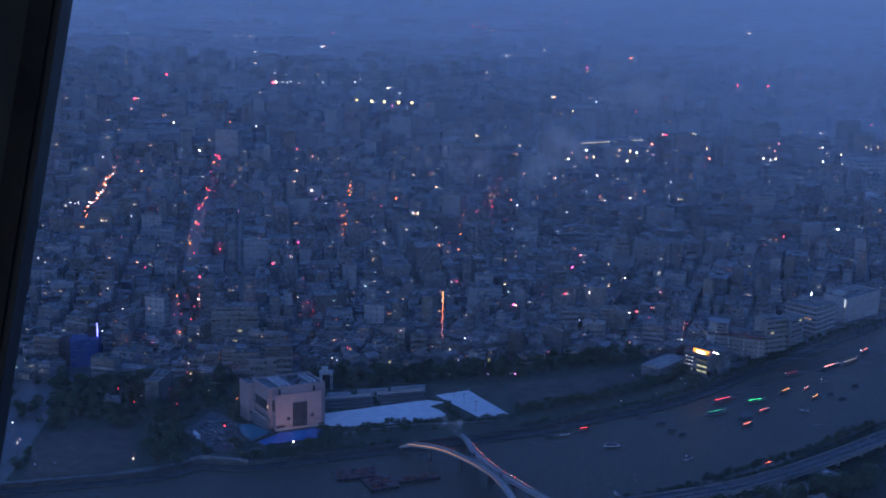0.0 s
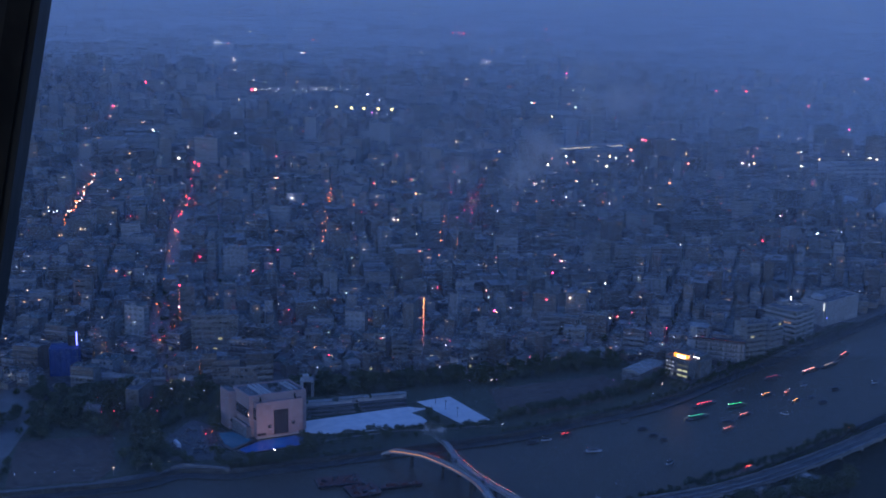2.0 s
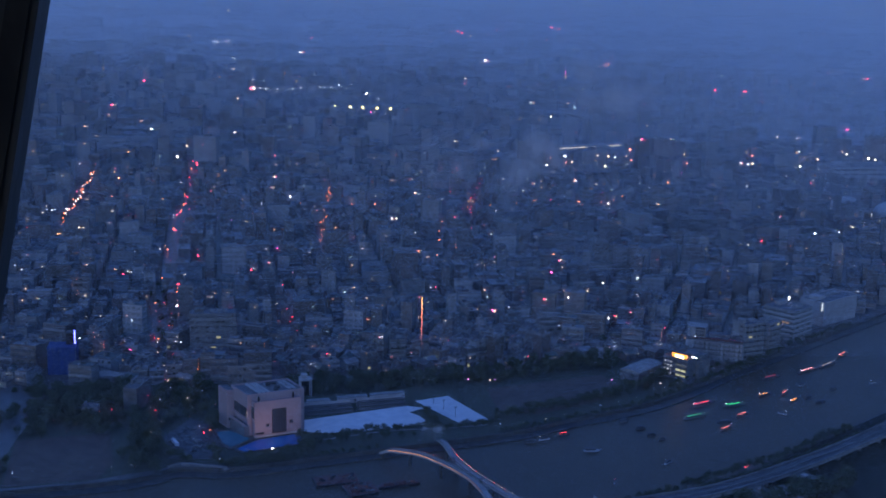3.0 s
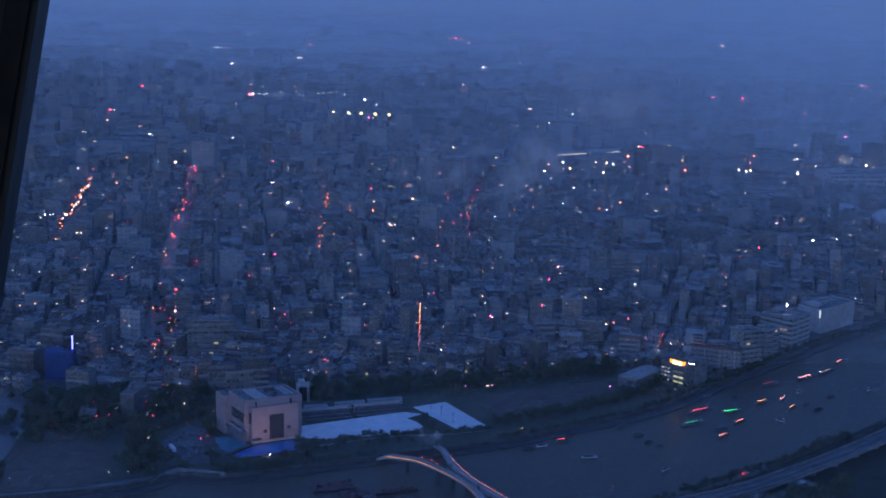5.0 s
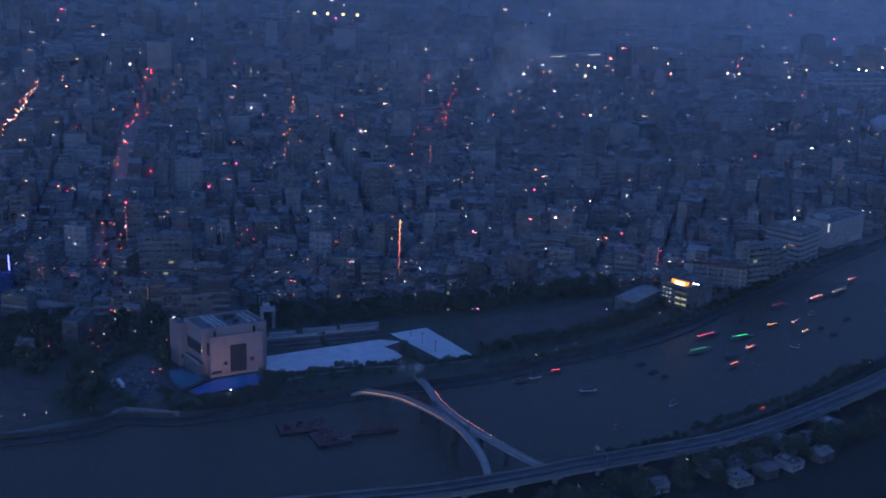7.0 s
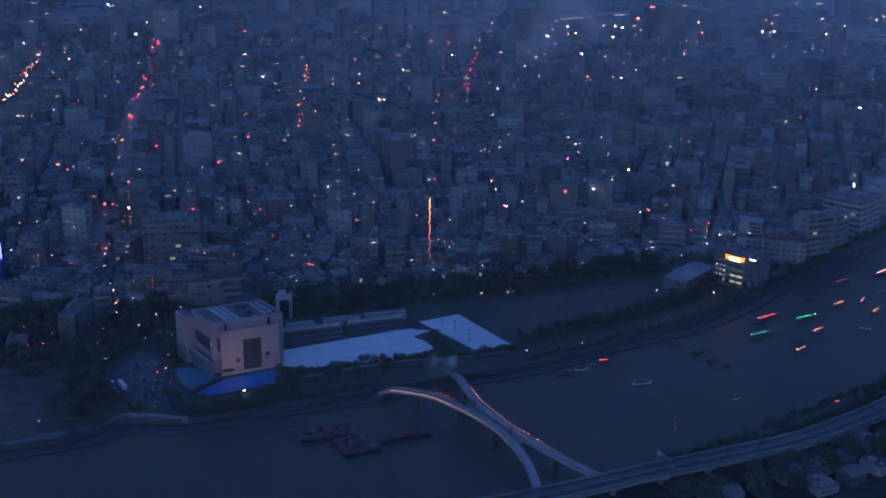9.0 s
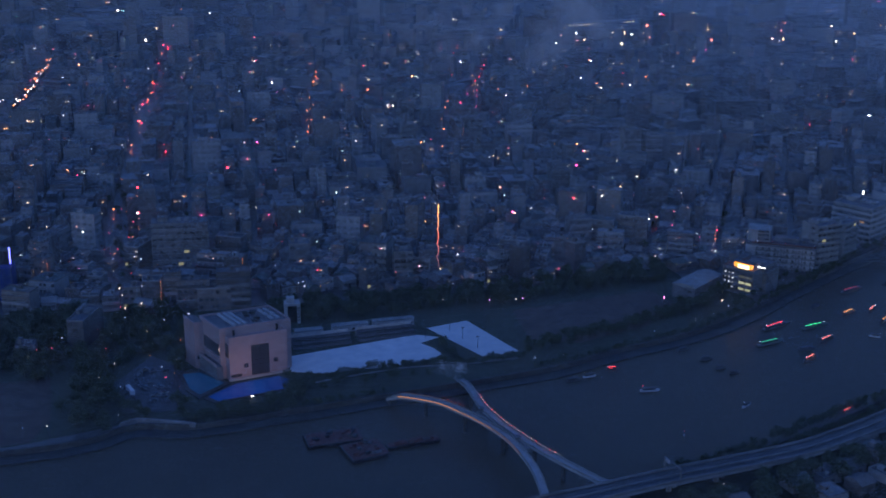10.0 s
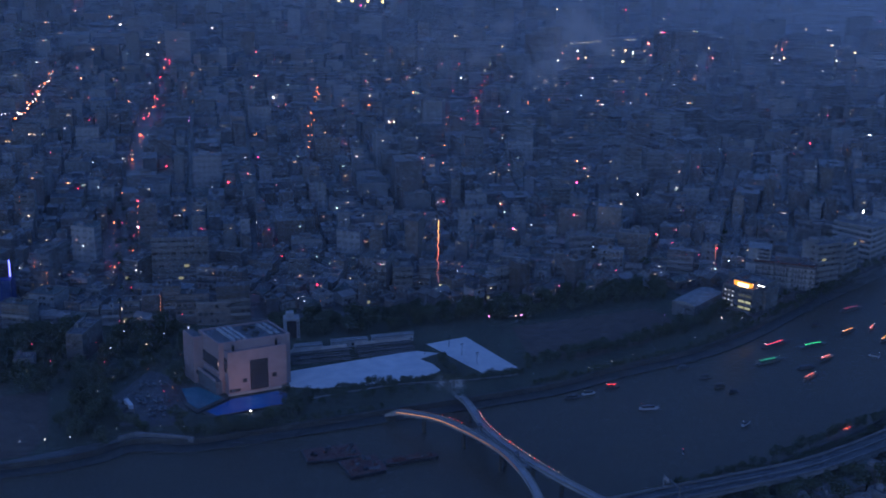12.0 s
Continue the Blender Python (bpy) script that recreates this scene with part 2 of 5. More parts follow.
# ---- mesh helpers ----
class Form:
    """Collects faces of one mesh."""

    def __init__(self):
        self.v, self.f, self.m = [], [], []

    def add(self, verts, faces, mat=0):
        n = len(self.v)
        self.v += verts
        self.f += [tuple(i + n for i in f) for f in faces]
        self.m += [mat] * len(faces) if isinstance(mat, int) else list(mat)
        return self

    def prism(self, poly, z0, z1, mat=0, top=None, bottom=True):
        """Upright prism over an anticlockwise outline."""
        k = len(poly)
        verts = [(x, y, z0) for x, y in poly] + [(x, y, z1) for x, y in poly]
        faces = [(i, (i + 1) % k, k + (i + 1) % k, k + i) for i in range(k)] + [tuple(range(k, 2 * k))]
        mats = [mat] * k + [mat if top is None else top]
        if bottom:
            faces.append(tuple(range(k - 1, -1, -1)))
            mats.append(mat)
        return self.add(verts, faces, mats)

    def box(self, x, y, z0, w, d, h, turn=0.0, mat=0, top=None, bottom=True):
        c, s = math.cos(turn), math.sin(turn)
        poly = [(x + c * a - s * b, y + s * a + c * b) for a, b in ((-w / 2, -d / 2), (w / 2, -d / 2), (w / 2, d / 2), (-w / 2, d / 2))]
        return self.prism(poly, z0, z0 + h, mat, top, bottom)

    def gable(self, x, y, z0, w, d, h, over=0.25, mat=0):
        """Pitched roof with a ridge along x and eaves that stand out."""
        w, d = w + 2 * over, d + 2 * over
        verts = [(x - w / 2, y - d / 2, z0), (x + w / 2, y - d / 2, z0), (x + w / 2, y + d / 2, z0), (x - w / 2, y + d / 2, z0), (x - w / 2, y, z0 + h), (x + w / 2, y, z0 + h)]
        return self.add(verts, [(0, 1, 5, 4), (2, 3, 4, 5), (1, 2, 5), (3, 0, 4), (3, 2, 1, 0)], mat)

    def tube(self, x, y, z0, z1, r0, r1=None, n=8, mat=0):
        r1 = r0 if r1 is None else r1
        ring = [(math.cos(2 * math.pi * i / n), math.sin(2 * math.pi * i / n)) for i in range(n)]
        verts = [(x + r0 * a, y + r0 * b, z0) for a, b in ring] + [(x + r1 * a, y + r1 * b, z1) for a, b in ring]
        faces = [(i, (i + 1) % n, n + (i + 1) % n, n + i) for i in range(n)] + [tuple(range(n, 2 * n)), tuple(range(n - 1, -1, -1))]
        return self.add(verts, faces, mat)

    def gem(self, x, y, z, r, mat=0):
        verts = [(x - r, y, z), (x + r, y, z), (x, y - r, z), (x, y + r, z), (x, y, z - r), (x, y, z + r)]
        return self.add(verts, [(0, 2, 5), (2, 1, 5), (1, 3, 5), (3, 0, 5), (2, 0, 4), (1, 2, 4), (3, 1, 4), (0, 3, 4)], mat)

    def sweep(self, path, left, right, z0, z1, mat=0, top=None, dz=None):
        """A band along a path of (x, y), from `left` to `right` of it (metres, right is positive)."""
        rows = offsets(path, left), offsets(path, right)
        k = len(path)
        verts = []
        for i in range(k):
            lift = dz[i] if dz else 0
            (ax, ay), (bx, by) = rows[0][i], rows[1][i]
            verts += [(ax, ay, z0 + lift), (bx, by, z0 + lift), (bx, by, z1 + lift), (ax, ay, z1 + lift)]
        faces, mats = [], []
        for i in range(k - 1):
            a, b = 4 * i, 4 * i + 4
            faces += [(a + 3, a + 2, b + 2, b + 3), (a, b, b + 1, a + 1), (a + 1, b + 1, b + 2, a + 2), (b, a, a + 3, b + 3)]
            mats += [mat if top is None else top, mat, mat, mat]
        faces += [(0, 1, 2, 3), (4 * k - 1, 4 * k - 2, 4 * k - 3, 4 * k - 4)]
        return self.add(verts, faces, mats + [mat, mat])

    def mesh(self, name, *materials):
        me = bpy.data.meshes.new(name)
        me.from_pydata(self.v, [], self.f)
        for m in materials:
            me.materials.append(m)
        if len(materials) > 1:
            me.polygons.foreach_set("material_index", self.m)
        me.update()
        return me


def offsets(path, d):
    """The path moved d to its right."""
    out = []
    for i, (x, y) in enumerate(path):
        (ax, ay), (bx, by) = path[max(i - 1, 0)], path[min(i + 1, len(path) - 1)]
        tx, ty = bx - ax, by - ay
        n = math.hypot(tx, ty) or 1
        out.append((x + d * ty / n, y - d * tx / n))
    return out


def smooth(path, per=6):
    """A rounder path through the same points."""
    p = [path[0]] + list(path) + [path[-1]]
    out = []
    for i in range(1, len(p) - 2):
        for k in range(per):
            t = k / per
            out.append(tuple(0.5 * (2 * p[i][j] + (p[i + 1][j] - p[i - 1][j]) * t + (2 * p[i - 1][j] - 5 * p[i][j] + 4 * p[i + 1][j] - p[i + 2][j]) * t * t
                                    + (3 * p[i][j] - p[i - 1][j] - 3 * p[i + 1][j] + p[i + 2][j]) * t ** 3) for j in range(len(path[0]))))
    return out + [tuple(path[-1])]


def along(path, step):
    """Points and headings every `step` metres along a path."""
    out, left = [], 0.0
    for (ax, ay), (bx, by) in zip(path, path[1:]):
        n = math.hypot(bx - ax, by - ay)
        while left <= n:
            k = left / n
            out.append((ax + (bx - ax) * k, ay + (by - ay) * k, math.atan2(by - ay, bx - ax)))
            left += step
        left -= n
    return out


def thing(name, label, category, m=None, group="", kind=""):
    ob = tagged(new(name), label, category, group, kind)
    ob.empty_display_size = 0.2
    if m is not None:
        ob.matrix_basis = m
    return ob


def part(name, form, material, parent, label=""):
    ob = new(name, form if isinstance(form, bpy.types.Mesh) else form.mesh(name, material) if not isinstance(material, tuple) else form.mesh(name, *material))
    ob.parent = parent
    return tagged(ob, label)


def solid(name, form, material, label, category, kind="", group=""):
    ob = new(name, form.mesh(name, *(material if isinstance(material, tuple) else (material,))))
    return tagged(ob, label, category, group, kind)

# ---- river and land ----
WATER_Z = -1.2
WEST = smooth([(-3000, -150), (-1500, 150), (-500, 322), (-200, 372), (-89, 393), (-64, 400), (-54, 407), (-38, 406), (-10, 414), (19, 423), (43, 430), (70, 439), (92, 451), (122, 465), (146, 482),
               (173, 507), (218, 545), (300, 612), (420, 700), (760, 880), (3000, 1800)], 5)
EAST = smooth([(-3000, -260), (-1500, 60), (-500, 262), (-200, 322), (-60, 347), (15, 358), (51, 362), (71, 369), (110, 386), (136, 400), (167, 421), (240, 478), (330, 548), (450, 632), (780, 800), (3000, 1700)], 5)


def bank_y(x, path=WEST):
    for (ax, ay), (bx, by) in zip(path, path[1:]):
        if ax <= x <= bx:
            return ay + (by - ay) * (x - ax) / (bx - ax)
    return 0.0


water = Form()
water.add([(-3200, -400, WATER_Z), (3200, -400, WATER_Z), (3200, 2200, WATER_Z), (-3200, 2200, WATER_Z)], [(0, 1, 2, 3)])
solid("water", water, M_WATER, "dark rippled river under a dusk sky", "river", "structure")
land = Form()
inner = offsets(WEST, -4.5)
land.prism(inner + [(3200, 6600), (-3200, 6600)], -3.0, 0.0, 0, 0, bottom=False)
solid("ground", land, M_GROUND, "dark asphalt city ground beyond the river", "ground", "structure")
land = Form()
land.prism([(-3200, -900), (3200, -900)] + offsets(EAST, 1.5)[::-1], -3.0, 0.0, 0, 0, bottom=False)
solid("ground", land, M_SCRUB, "dark overgrown ground of the near river bank", "ground", "structure")
quay = Form().sweep([p for p in WEST if -600 < p[0] < 500], -4.4, 0.0, -3.0, -0.75)
solid("pavement", quay, M_WALK, "grey concrete riverside walk at the foot of the flood wall", "pavement", "structure")
quay = Form().sweep([p for p in EAST if -300 < p[0] < 500], 0.0, 1.4, -3.0, -0.5)
solid("pavement", quay, M_QUAY, "dark concrete quay edge under the expressway", "pavement", "structure")
flood = Form().sweep([p for p in WEST if -600 < p[0] < 500], -5.0, -4.45, -0.9, 0.9)
solid("wall_flood", flood, M_QUAY, "dark concrete flood wall along the river walk", "wall", "structure")

# ---- sports ground ----
def flat(name, outline, z, thick, material, label, category, kind="structure"):
    area = sum(a[0] * b[1] - b[0] * a[1] for a, b in zip(outline, outline[1:] + outline[:1]))
    return solid(name, Form().prism(outline if area > 0 else outline[::-1], z, z + thick), material, label, category, kind)


flat("lawn", [(-118, 396), (-86, 402), (-58, 414), (-38, 411), (-10, 419), (20, 428), (43, 436), (70, 445), (92, 457), (122, 471), (146, 489), (150, 500), (134, 520), (60, 515), (-45, 503), (-118, 502)], 0.004, 0.006, M_GRASS, "dark park ground round the pitches", "lawn")
flat("ground_cover", [(-13.5, 458.5), (27, 473.8), (34.4, 471.2), (28, 466.5), (32, 462), (34, 457), (31, 453.5), (20, 449), (-3.5, 444.5), (-13.4, 446.5)], 0.02, 0.12, M_WHITE, "white cover sheet over a sports pitch", "pitch")
flat("ground_cover", [(31.3, 479.4), (45.1, 485.3), (58.7, 457.8), (47.4, 453.2), (35.2, 473)], 0.02, 0.12, M_WHITE, "white covered square pitch beside the trees", "pitch")
flat("sports_field", [(62, 494), (115, 511), (122, 494), (106, 477), (80, 463), (64, 467)], 0.02, 0.06, M_CLAY, "bare brown clay sports field", "field")
flat("sports_field", [(-118, 440), (-85, 447), (-79, 418), (-82, 404), (-112, 398)], 0.02, 0.06, M_CLAY, "bare clay field by the river", "field")
flat("lawn", [(-13, 438), (33, 452), (58, 456), (130, 493), (122, 474), (92, 459), (70, 448), (43, 438), (10, 428), (-12, 421)], 0.02, 0.05, M_GRASS, "dark riverside grass strip", "lawn")
flat("lawn", [(-82, 470), (-60, 480), (-48, 455), (-60, 415), (-80, 405)], 0.02, 0.05, M_GRASS, "dark park lawn under trees", "lawn")
flat("lawn", [(-46, 500), (60, 512), (128, 540), (132, 514), (118, 515), (60, 497), (28, 486), (-14, 480), (-46, 474)], 0.02, 0.05, M_GRASS, "dark grass strip behind the pitches", "lawn")
flat("car_park", [(-66, 440), (-57, 462), (-46, 452), (-42, 436), (-43, 421), (-60, 421)], 0.03, 0.06, M_ROAD, "grey asphalt car park beside the gymnasium", "car park")


def gymnasium():
    """Pale pink sports hall on an oblique plan: tall hall, lower front block, side wing and terrace."""
    g = thing("gymnasium", "pale pink tiled gymnasium with a tall dark window", "gymnasium", pose(-31.0, 440.8, 0))
    ux, uy, vx, vy = math.cos(radians(20)), math.sin(radians(20)), -math.sin(radians(30)), math.cos(radians(30))

    def block(u0, u1, v0, v1, z0, z1):
        return Form().prism([(u * ux + v * vx, u * uy + v * vy) for u, v in ((u0, v0), (u1, v0), (u1, v1), (u0, v1))], z0, z1)

    h, top = 13.4, 15.6
    part("front_block", block(0, 18.1, 0, 2.5, 0, h), M_PINK, g)
    for u0, u1, v0, v1 in ((0, 18.1, 0, 0.35), (0, 0.35, 0.35, 2.5), (17.75, 18.1, 0.35, 2.5)):
        part("coping", block(u0, u1, v0, v1, h, h + 0.45), M_PINK, g)
    part("wall", block(-1.6, 20.6, 2.5, 16.5, 0, top), M_PINK, g)
    part("roof", block(-1.1, 20.1, 3.0, 16.0, top, top + 0.12), M_DARKROOF, g, "dark felt roof")
    for u0, u1, v0, v1 in ((-1.6, 20.6, 2.5, 3.0), (-1.6, 20.6, 16.0, 16.5), (-1.6, -1.1, 3.0, 16.0), (20.1, 20.6, 3.0, 16.0)):
        part("parapet", block(u0, u1, v0, v1, top, top + 0.6), M_PINK, g)
    win = part("window", block(6.7, 12.2, -0.1, 0.02, 0.9, 10.4), M_GLASS, g, "tall dark window strip")
    for i in range(6):
        part("mullion", block(6.7 + i * 1.08, 6.82 + i * 1.08, -0.2, -0.1, 0.9, 10.4), M_DARK, win)
    for i in range(7):
        part("transom", block(6.7, 12.2, -0.18, -0.1, 0.9 + i * 1.55, 1.02 + i * 1.55), M_DARK, win)
    for u, z in ((4.4, 3.6), (13.6, 4.0)):
        part("window", block(u, u + 1.3, -0.1, 0.02, z, z + 1.3), M_GLASS, g)
    part("entrance", block(0.2, 3.6, -0.12, 0.02, 1.0, 1.9), M_GLASS, g, "dark entrance strip")
    part("plinth", block(-0.4, 18.4, -0.5, 0.0, 0, 0.6), M_PALE, g)
    for u in (2.2, 15.6):
        part("roof_post", block(u, u + 0.5, 1.6, 2.1, h, h + 2.0), M_DARK, g)
    # left side: recessed glazing, stair terrace, rear wing
    glazing = part("window", block(-1.75, -1.58, 2.9, 13.6, 7.3, 10.9), M_GLASS, g, "long dark recessed side window")
    for i in range(7):
        part("mullion", block(-1.85, -1.75, 3.6 + 1.5 * i, 3.75 + 1.5 * i, 7.3, 10.9), M_DARK, glazing)
    part("ledge", block(-2.3, -1.6, 2.6, 12.4, 6.6, 7.0), M_PINK, g)
    part("side_terrace", block(-3.6, -1.6, 1.0, 13.0, 0, 4.6), M_GREYHOUSE, g)
    part("terrace_rail", block(-3.6, -3.4, 1.0, 13.0, 4.6, 5.5), M_PINK, g)
    part("wing", block(-4.6, -1.6, 13.6, 21.0, 0, 15.0), M_PINK, g, "pale rear wing")
    part("wing_roof", block(-4.2, -1.6, 14.0, 20.6, 15.0, 15.1), M_DARKROOF, g)
    part("window", block(-0.15, 0.02, 0.35, 2.45, 7.2, 11.6), M_GLASS, g, "dark recessed side window")
    part("window", block(-4.0, -2.8, 13.5, 13.62, 3.0, 4.2), M_GLASS, g)
    # roof lights and plant
    for i in range(3):
        for k in range(4):
            part("skylight", block(3.4 + 1.7 * i, 4.3 + 1.7 * i, 4.2 + 2.9 * k, 6.7 + 2.9 * k, top + 0.1, top + 0.7), M_LIGHTROOF, g, "pale roof light")
    for i in range(2):
        for k in range(3):
            part("skylight", block(15.6 + 1.9 * i, 16.5 + 1.9 * i, 5.0 + 3.4 * k, 7.6 + 3.4 * k, top + 0.1, top + 0.7), M_LIGHTROOF, g, "pale roof light")
    for u, v, z in ((10.0, 10.5, 1.5), (11.8, 7.0, 0.9), (12.6, 11.6, 1.1), (10.2, 5.0, 0.8)):
        part("roof_unit", block(u, u + 1.3, v, v + 1.6, top + 0.1, top + z), M_QUAY, g)
    return g


gymnasium()


def pool(outline, inner_scale, material, label):
    cx, cy = sum(p[0] for p in outline) / len(outline), sum(p[1] for p in outline) / len(outline)
    t = thing("swimming_pool", label, "pool", pose(cx, cy, 0))
    o = [(x - cx, y - cy) for x, y in outline]
    part("surround", Form().prism(o, 0.02, 0.45), M_QUAY, t)
    part("basin", Form().prism([(x * inner_scale, y * inner_scale) for x, y in o], 0.3, 0.5), material, t)


pool([(-38.0, 428.5), (-34.5, 425.0), (-12.6, 433.6), (-11.6, 440.4), (-16, 443.5), (-30, 438.0)], 0.9, M_POOL, "bright blue outdoor swimming pool by the gymnasium")
pool([(-47.5, 447.8), (-43.6, 434.5), (-39.2, 428.2), (-30.8, 438.2), (-33.5, 441.5), (-41, 449)], 0.78, M_POOL2, "turquoise outdoor pool beside the gymnasium wall")

# ---- grandstand along the pitch ----
def grandstand(x, y, turn, length, rows, label):
    g = thing("grandstand", label, "grandstand", pose(x, y, 0, 0, 0, turn))
    for i in range(rows):
        part("step", Form().box(length / 2, i * 1.0, 0, length, 0.98, 0.5 + 0.45 * i), M_QUAY if i % 2 else M_DARKROOF, g)
    part("back_wall", Form().box(length / 2, rows * 1.0 + 0.1, 0, length, 0.4, 0.9 + 0.45 * rows), M_PALE, g, "pale back wall")
    for i in range(int(length / 3.2)):
        part("post", Form().box(1 + i * 3.2, rows + 0.35, 0, 0.25, 0.2, 1.6 + 0.45 * rows), M_PALE, g)
    return g


grandstand(-12.5, 464, 13, 19.0, 5, "low dark grandstand with a pale back wall")
grandstand(8.5, 469.5, 13, 19.0, 5, "low dark grandstand with a pale back wall beside the pitch")


def small_shed(name, x, y, turn, w, d, h, material, label):
    t = thing(name, label, "shed", pose(x, y, 0, 0, 0, turn))
    part("wall", Form().box(0, 0, 0, w, d, h), material, t)
    part("roof", Form().box(0, 0, h, w + 0.4, d + 0.4, 0.25), M_CONCRETE, t)
    for i in range(max(2, int(w / 2))):
        part("window", Form().box(-w / 2 + 1 + i * 2.0, -d / 2 - 0.05, 0.6, 0.9, 0.12, 0.8), M_GLASS, t)


small_shed("pavilion", -8.0, 476, 12, 9, 2.5, 2.0, M_PALE, "long pale changing pavilion behind the pitch")
small_shed("pavilion", 5.5, 479.5, 12, 12, 2.5, 2.2, M_PALE, "long pale clubhouse with dark windows")
small_shed("pavilion", 20.0, 482.5, 12, 14, 2.4, 2.4, M_PALE, "long pale pavilion with flat roof")

solid("pavement_path", Form().sweep(smooth([(-8, 437.0), (8, 443.0), (24, 447.5), (40, 448.5), (58, 452.5)], 4), -0.45, 0.45, 0.03, 0.09), M_CONCRETE, "narrow pale footpath behind the riverside hedge", "path", "structure")


def pitch_post(x, y):
    p = thing("pitch_post", "thin dark lamp post at the pitch edge", "post", pose(x, y, 0))
    pole = part("pole", Form().tube(0, 0, 0, 4.2, 0.09, 0.06, 6), M_DARK, p)
    part("cross_arm", Form().box(0, 0, 4.1, 0.9, 0.1, 0.12), M_DARK, pole)
    for s in (-0.35, 0.35):
        part("lamp_case", Form().box(s, -0.05, 3.85, 0.26, 0.2, 0.25), M_GREYHOUSE, pole)
    return p


first_post = pitch_post(38.5, 476.5)
for x, y in ((42.0, 469.0), (46.0, 461.0), (50.5, 477.0), (54.0, 468.0), (30.0, 470.5), (12.0, 467.0)):
    copy_thing(first_post, pose(x, y, 0))

# ---- bridge: two crossing footways ----
ARM_A = smooth([(15.6, 424.2, 0.4), (19.6, 420.0, 2.4), (28.5, 412.8, 3.7), (34.6, 405.5, 4.1), (40.6, 396.5, 4.3), (45.7, 386.4, 4.3), (49.6, 371.0, 3.8), (50.3, 356.0, 2.6)], 6)
ARM_B = smooth([(37.5, 437.0, 0.1), (38.8, 427.0, 2.2), (39.6, 417.5, 3.6), (41.0, 407.6, 4.1), (44.1, 397.7, 4.3), (46.7, 391.6, 4.3), (50.9, 384.0, 4.1), (54.9, 378.1, 3.8), (59.3, 372.3, 3.4), (67.0, 363.5, 2.6)], 6)


ARM_A, ARM_B = ([(x, y, z + 0.6 * min(1, i / 6)) for i, (x, y, z) in enumerate(arm)] for arm in (ARM_A, ARM_B))


def footbridge():
    b = thing("footbridge", "pale curved crossing footbridge with lamps on its rails", "bridge")
    for arm, lamp_side in ((ARM_A, 1), (ARM_B, -1)):
        path, lift = [p[:2] for p in arm], [p[2] for p in arm]
        part("deck", Form().sweep(path, -1.05, 1.05, -0.5, 0.0, dz=lift), M_PALE, b)
        part("girder", Form().sweep(path, -0.7, 0.7, -1.0, -0.5, dz=lift), M_BARRIER, b)
        for s in (-1, 1):
            part("parapet", Form().sweep(path, s * 1.0 - 0.06, s * 1.0 + 0.06, 0.0, 0.55, dz=lift), M_CONCRETE, b)
        for i in range(10, len(arm) - 8, 9):
            x, y, z = arm[i]
            part("pier", Form().tube(x, y, -3.0, z - 1.1, 0.7, 0.55, 10), M_QUAY, b)
    # glowing rail on the curved arm
    for first, last, strength in ((5, 19, 0.55), (18, 27, 0.3), (26, 34, 0.12)):
        path, lift = [p[:2] for p in ARM_A[first:last]], [p[2] for p in ARM_A[first:last]]
        part("rail_light", Form().sweep(path, 1.08, 1.15, 0.10, 0.26, dz=lift), glow("rail_strip", (1.0, 0.40, 0.14), strength), b, "warm strip of light along the rail")
    path, lift = [p[:2] for p in ARM_A[5:17]], [p[2] for p in ARM_A[5:17]]
    part("rail_light", Form().sweep(path, -1.15, -1.08, 0.30, 0.62, dz=lift), glow("far_rail_strip", (1.0, 0.4, 0.18), 0.05), b, "dim warm strip of light along the rail")
    # separate lamps on the other arm
    pts = ARM_B[14:-9]
    beads = {k: glow(n, c, 5.0) for k, n, c in (("r", "red_bead", (1.0, 0.08, 0.07)), ("p", "rose_bead", (1.0, 0.3, 0.28)), ("w", "cream_bead", (0.9, 0.6, 0.42)))}
    flat_pts = [p[:2] for p in pts]
    for i, (x, y, a) in enumerate(along(offsets(flat_pts, -1.05), 1.8)):
        near = min(pts, key=lambda p: (p[0] - x) ** 2 + (p[1] - y) ** 2)
        part("lamp", Form().tube(x, y, near[2], near[2] + 0.7, 0.05, 0.05, 5, 0).gem(x, y, near[2] + 0.8, (0.16 if i % 7 == 4 else 0.12) if i % 3 == 0 else 0.095, 1), (M_DARK, beads["rpw"[i % 3]]), b)
    for k in range(6):
        x, y, z = ARM_A[13 + k]
        part("lamp", Form().tube(x + 0.9, y + 1.2, z, z + 0.7, 0.05, 0.05, 5, 0).gem(x + 0.9, y + 1.2, z + 0.8, 0.08, 1), (M_DARK, beads["r"]), b, "small red festival lamp")
    # middle platform and its small shelter
    part("platform", Form().prism([(38.5, 405.0), (41.3, 398.0), (44.5, 391.0), (47.7, 382.0), (50.6, 382.8), (46.3, 391.0), (43.6, 397.5), (40.6, 406.5)], 3.55, 4.26), M_CONCRETE, b)
    for x, y in ((40.0, 404.6), (47.6, 386.6)):
        part("shelter", Form().box(x, y, 4.3, 0.9, 0.9, 1.5, 0.4).box(x, y, 5.8, 1.5, 1.5, 0.15, 0.4), M_BARRIER, b)
    for arm in (ARM_A, ARM_B):
        x, y, z = arm[2]
        part("abutment", Form().box(x, y, -1.5, 2.2, 2.0, z + 0.9, 0.6), M_QUAY, b)
    return b


footbridge()

# ---- elevated expressway on the near bank ----
EXWAY = smooth([(-400, 284), (-200, 314), (-60, 336), (0, 345.5), (34.5, 350.5), (58, 357.0), (72.6, 362.0), (85, 366.0), (100, 370.5), (122, 377.5), (137, 384.8), (153, 394.0), (183, 414.0), (215, 438.0), (260, 473.0), (330, 527.0), (450, 612), (780, 780)], 6)


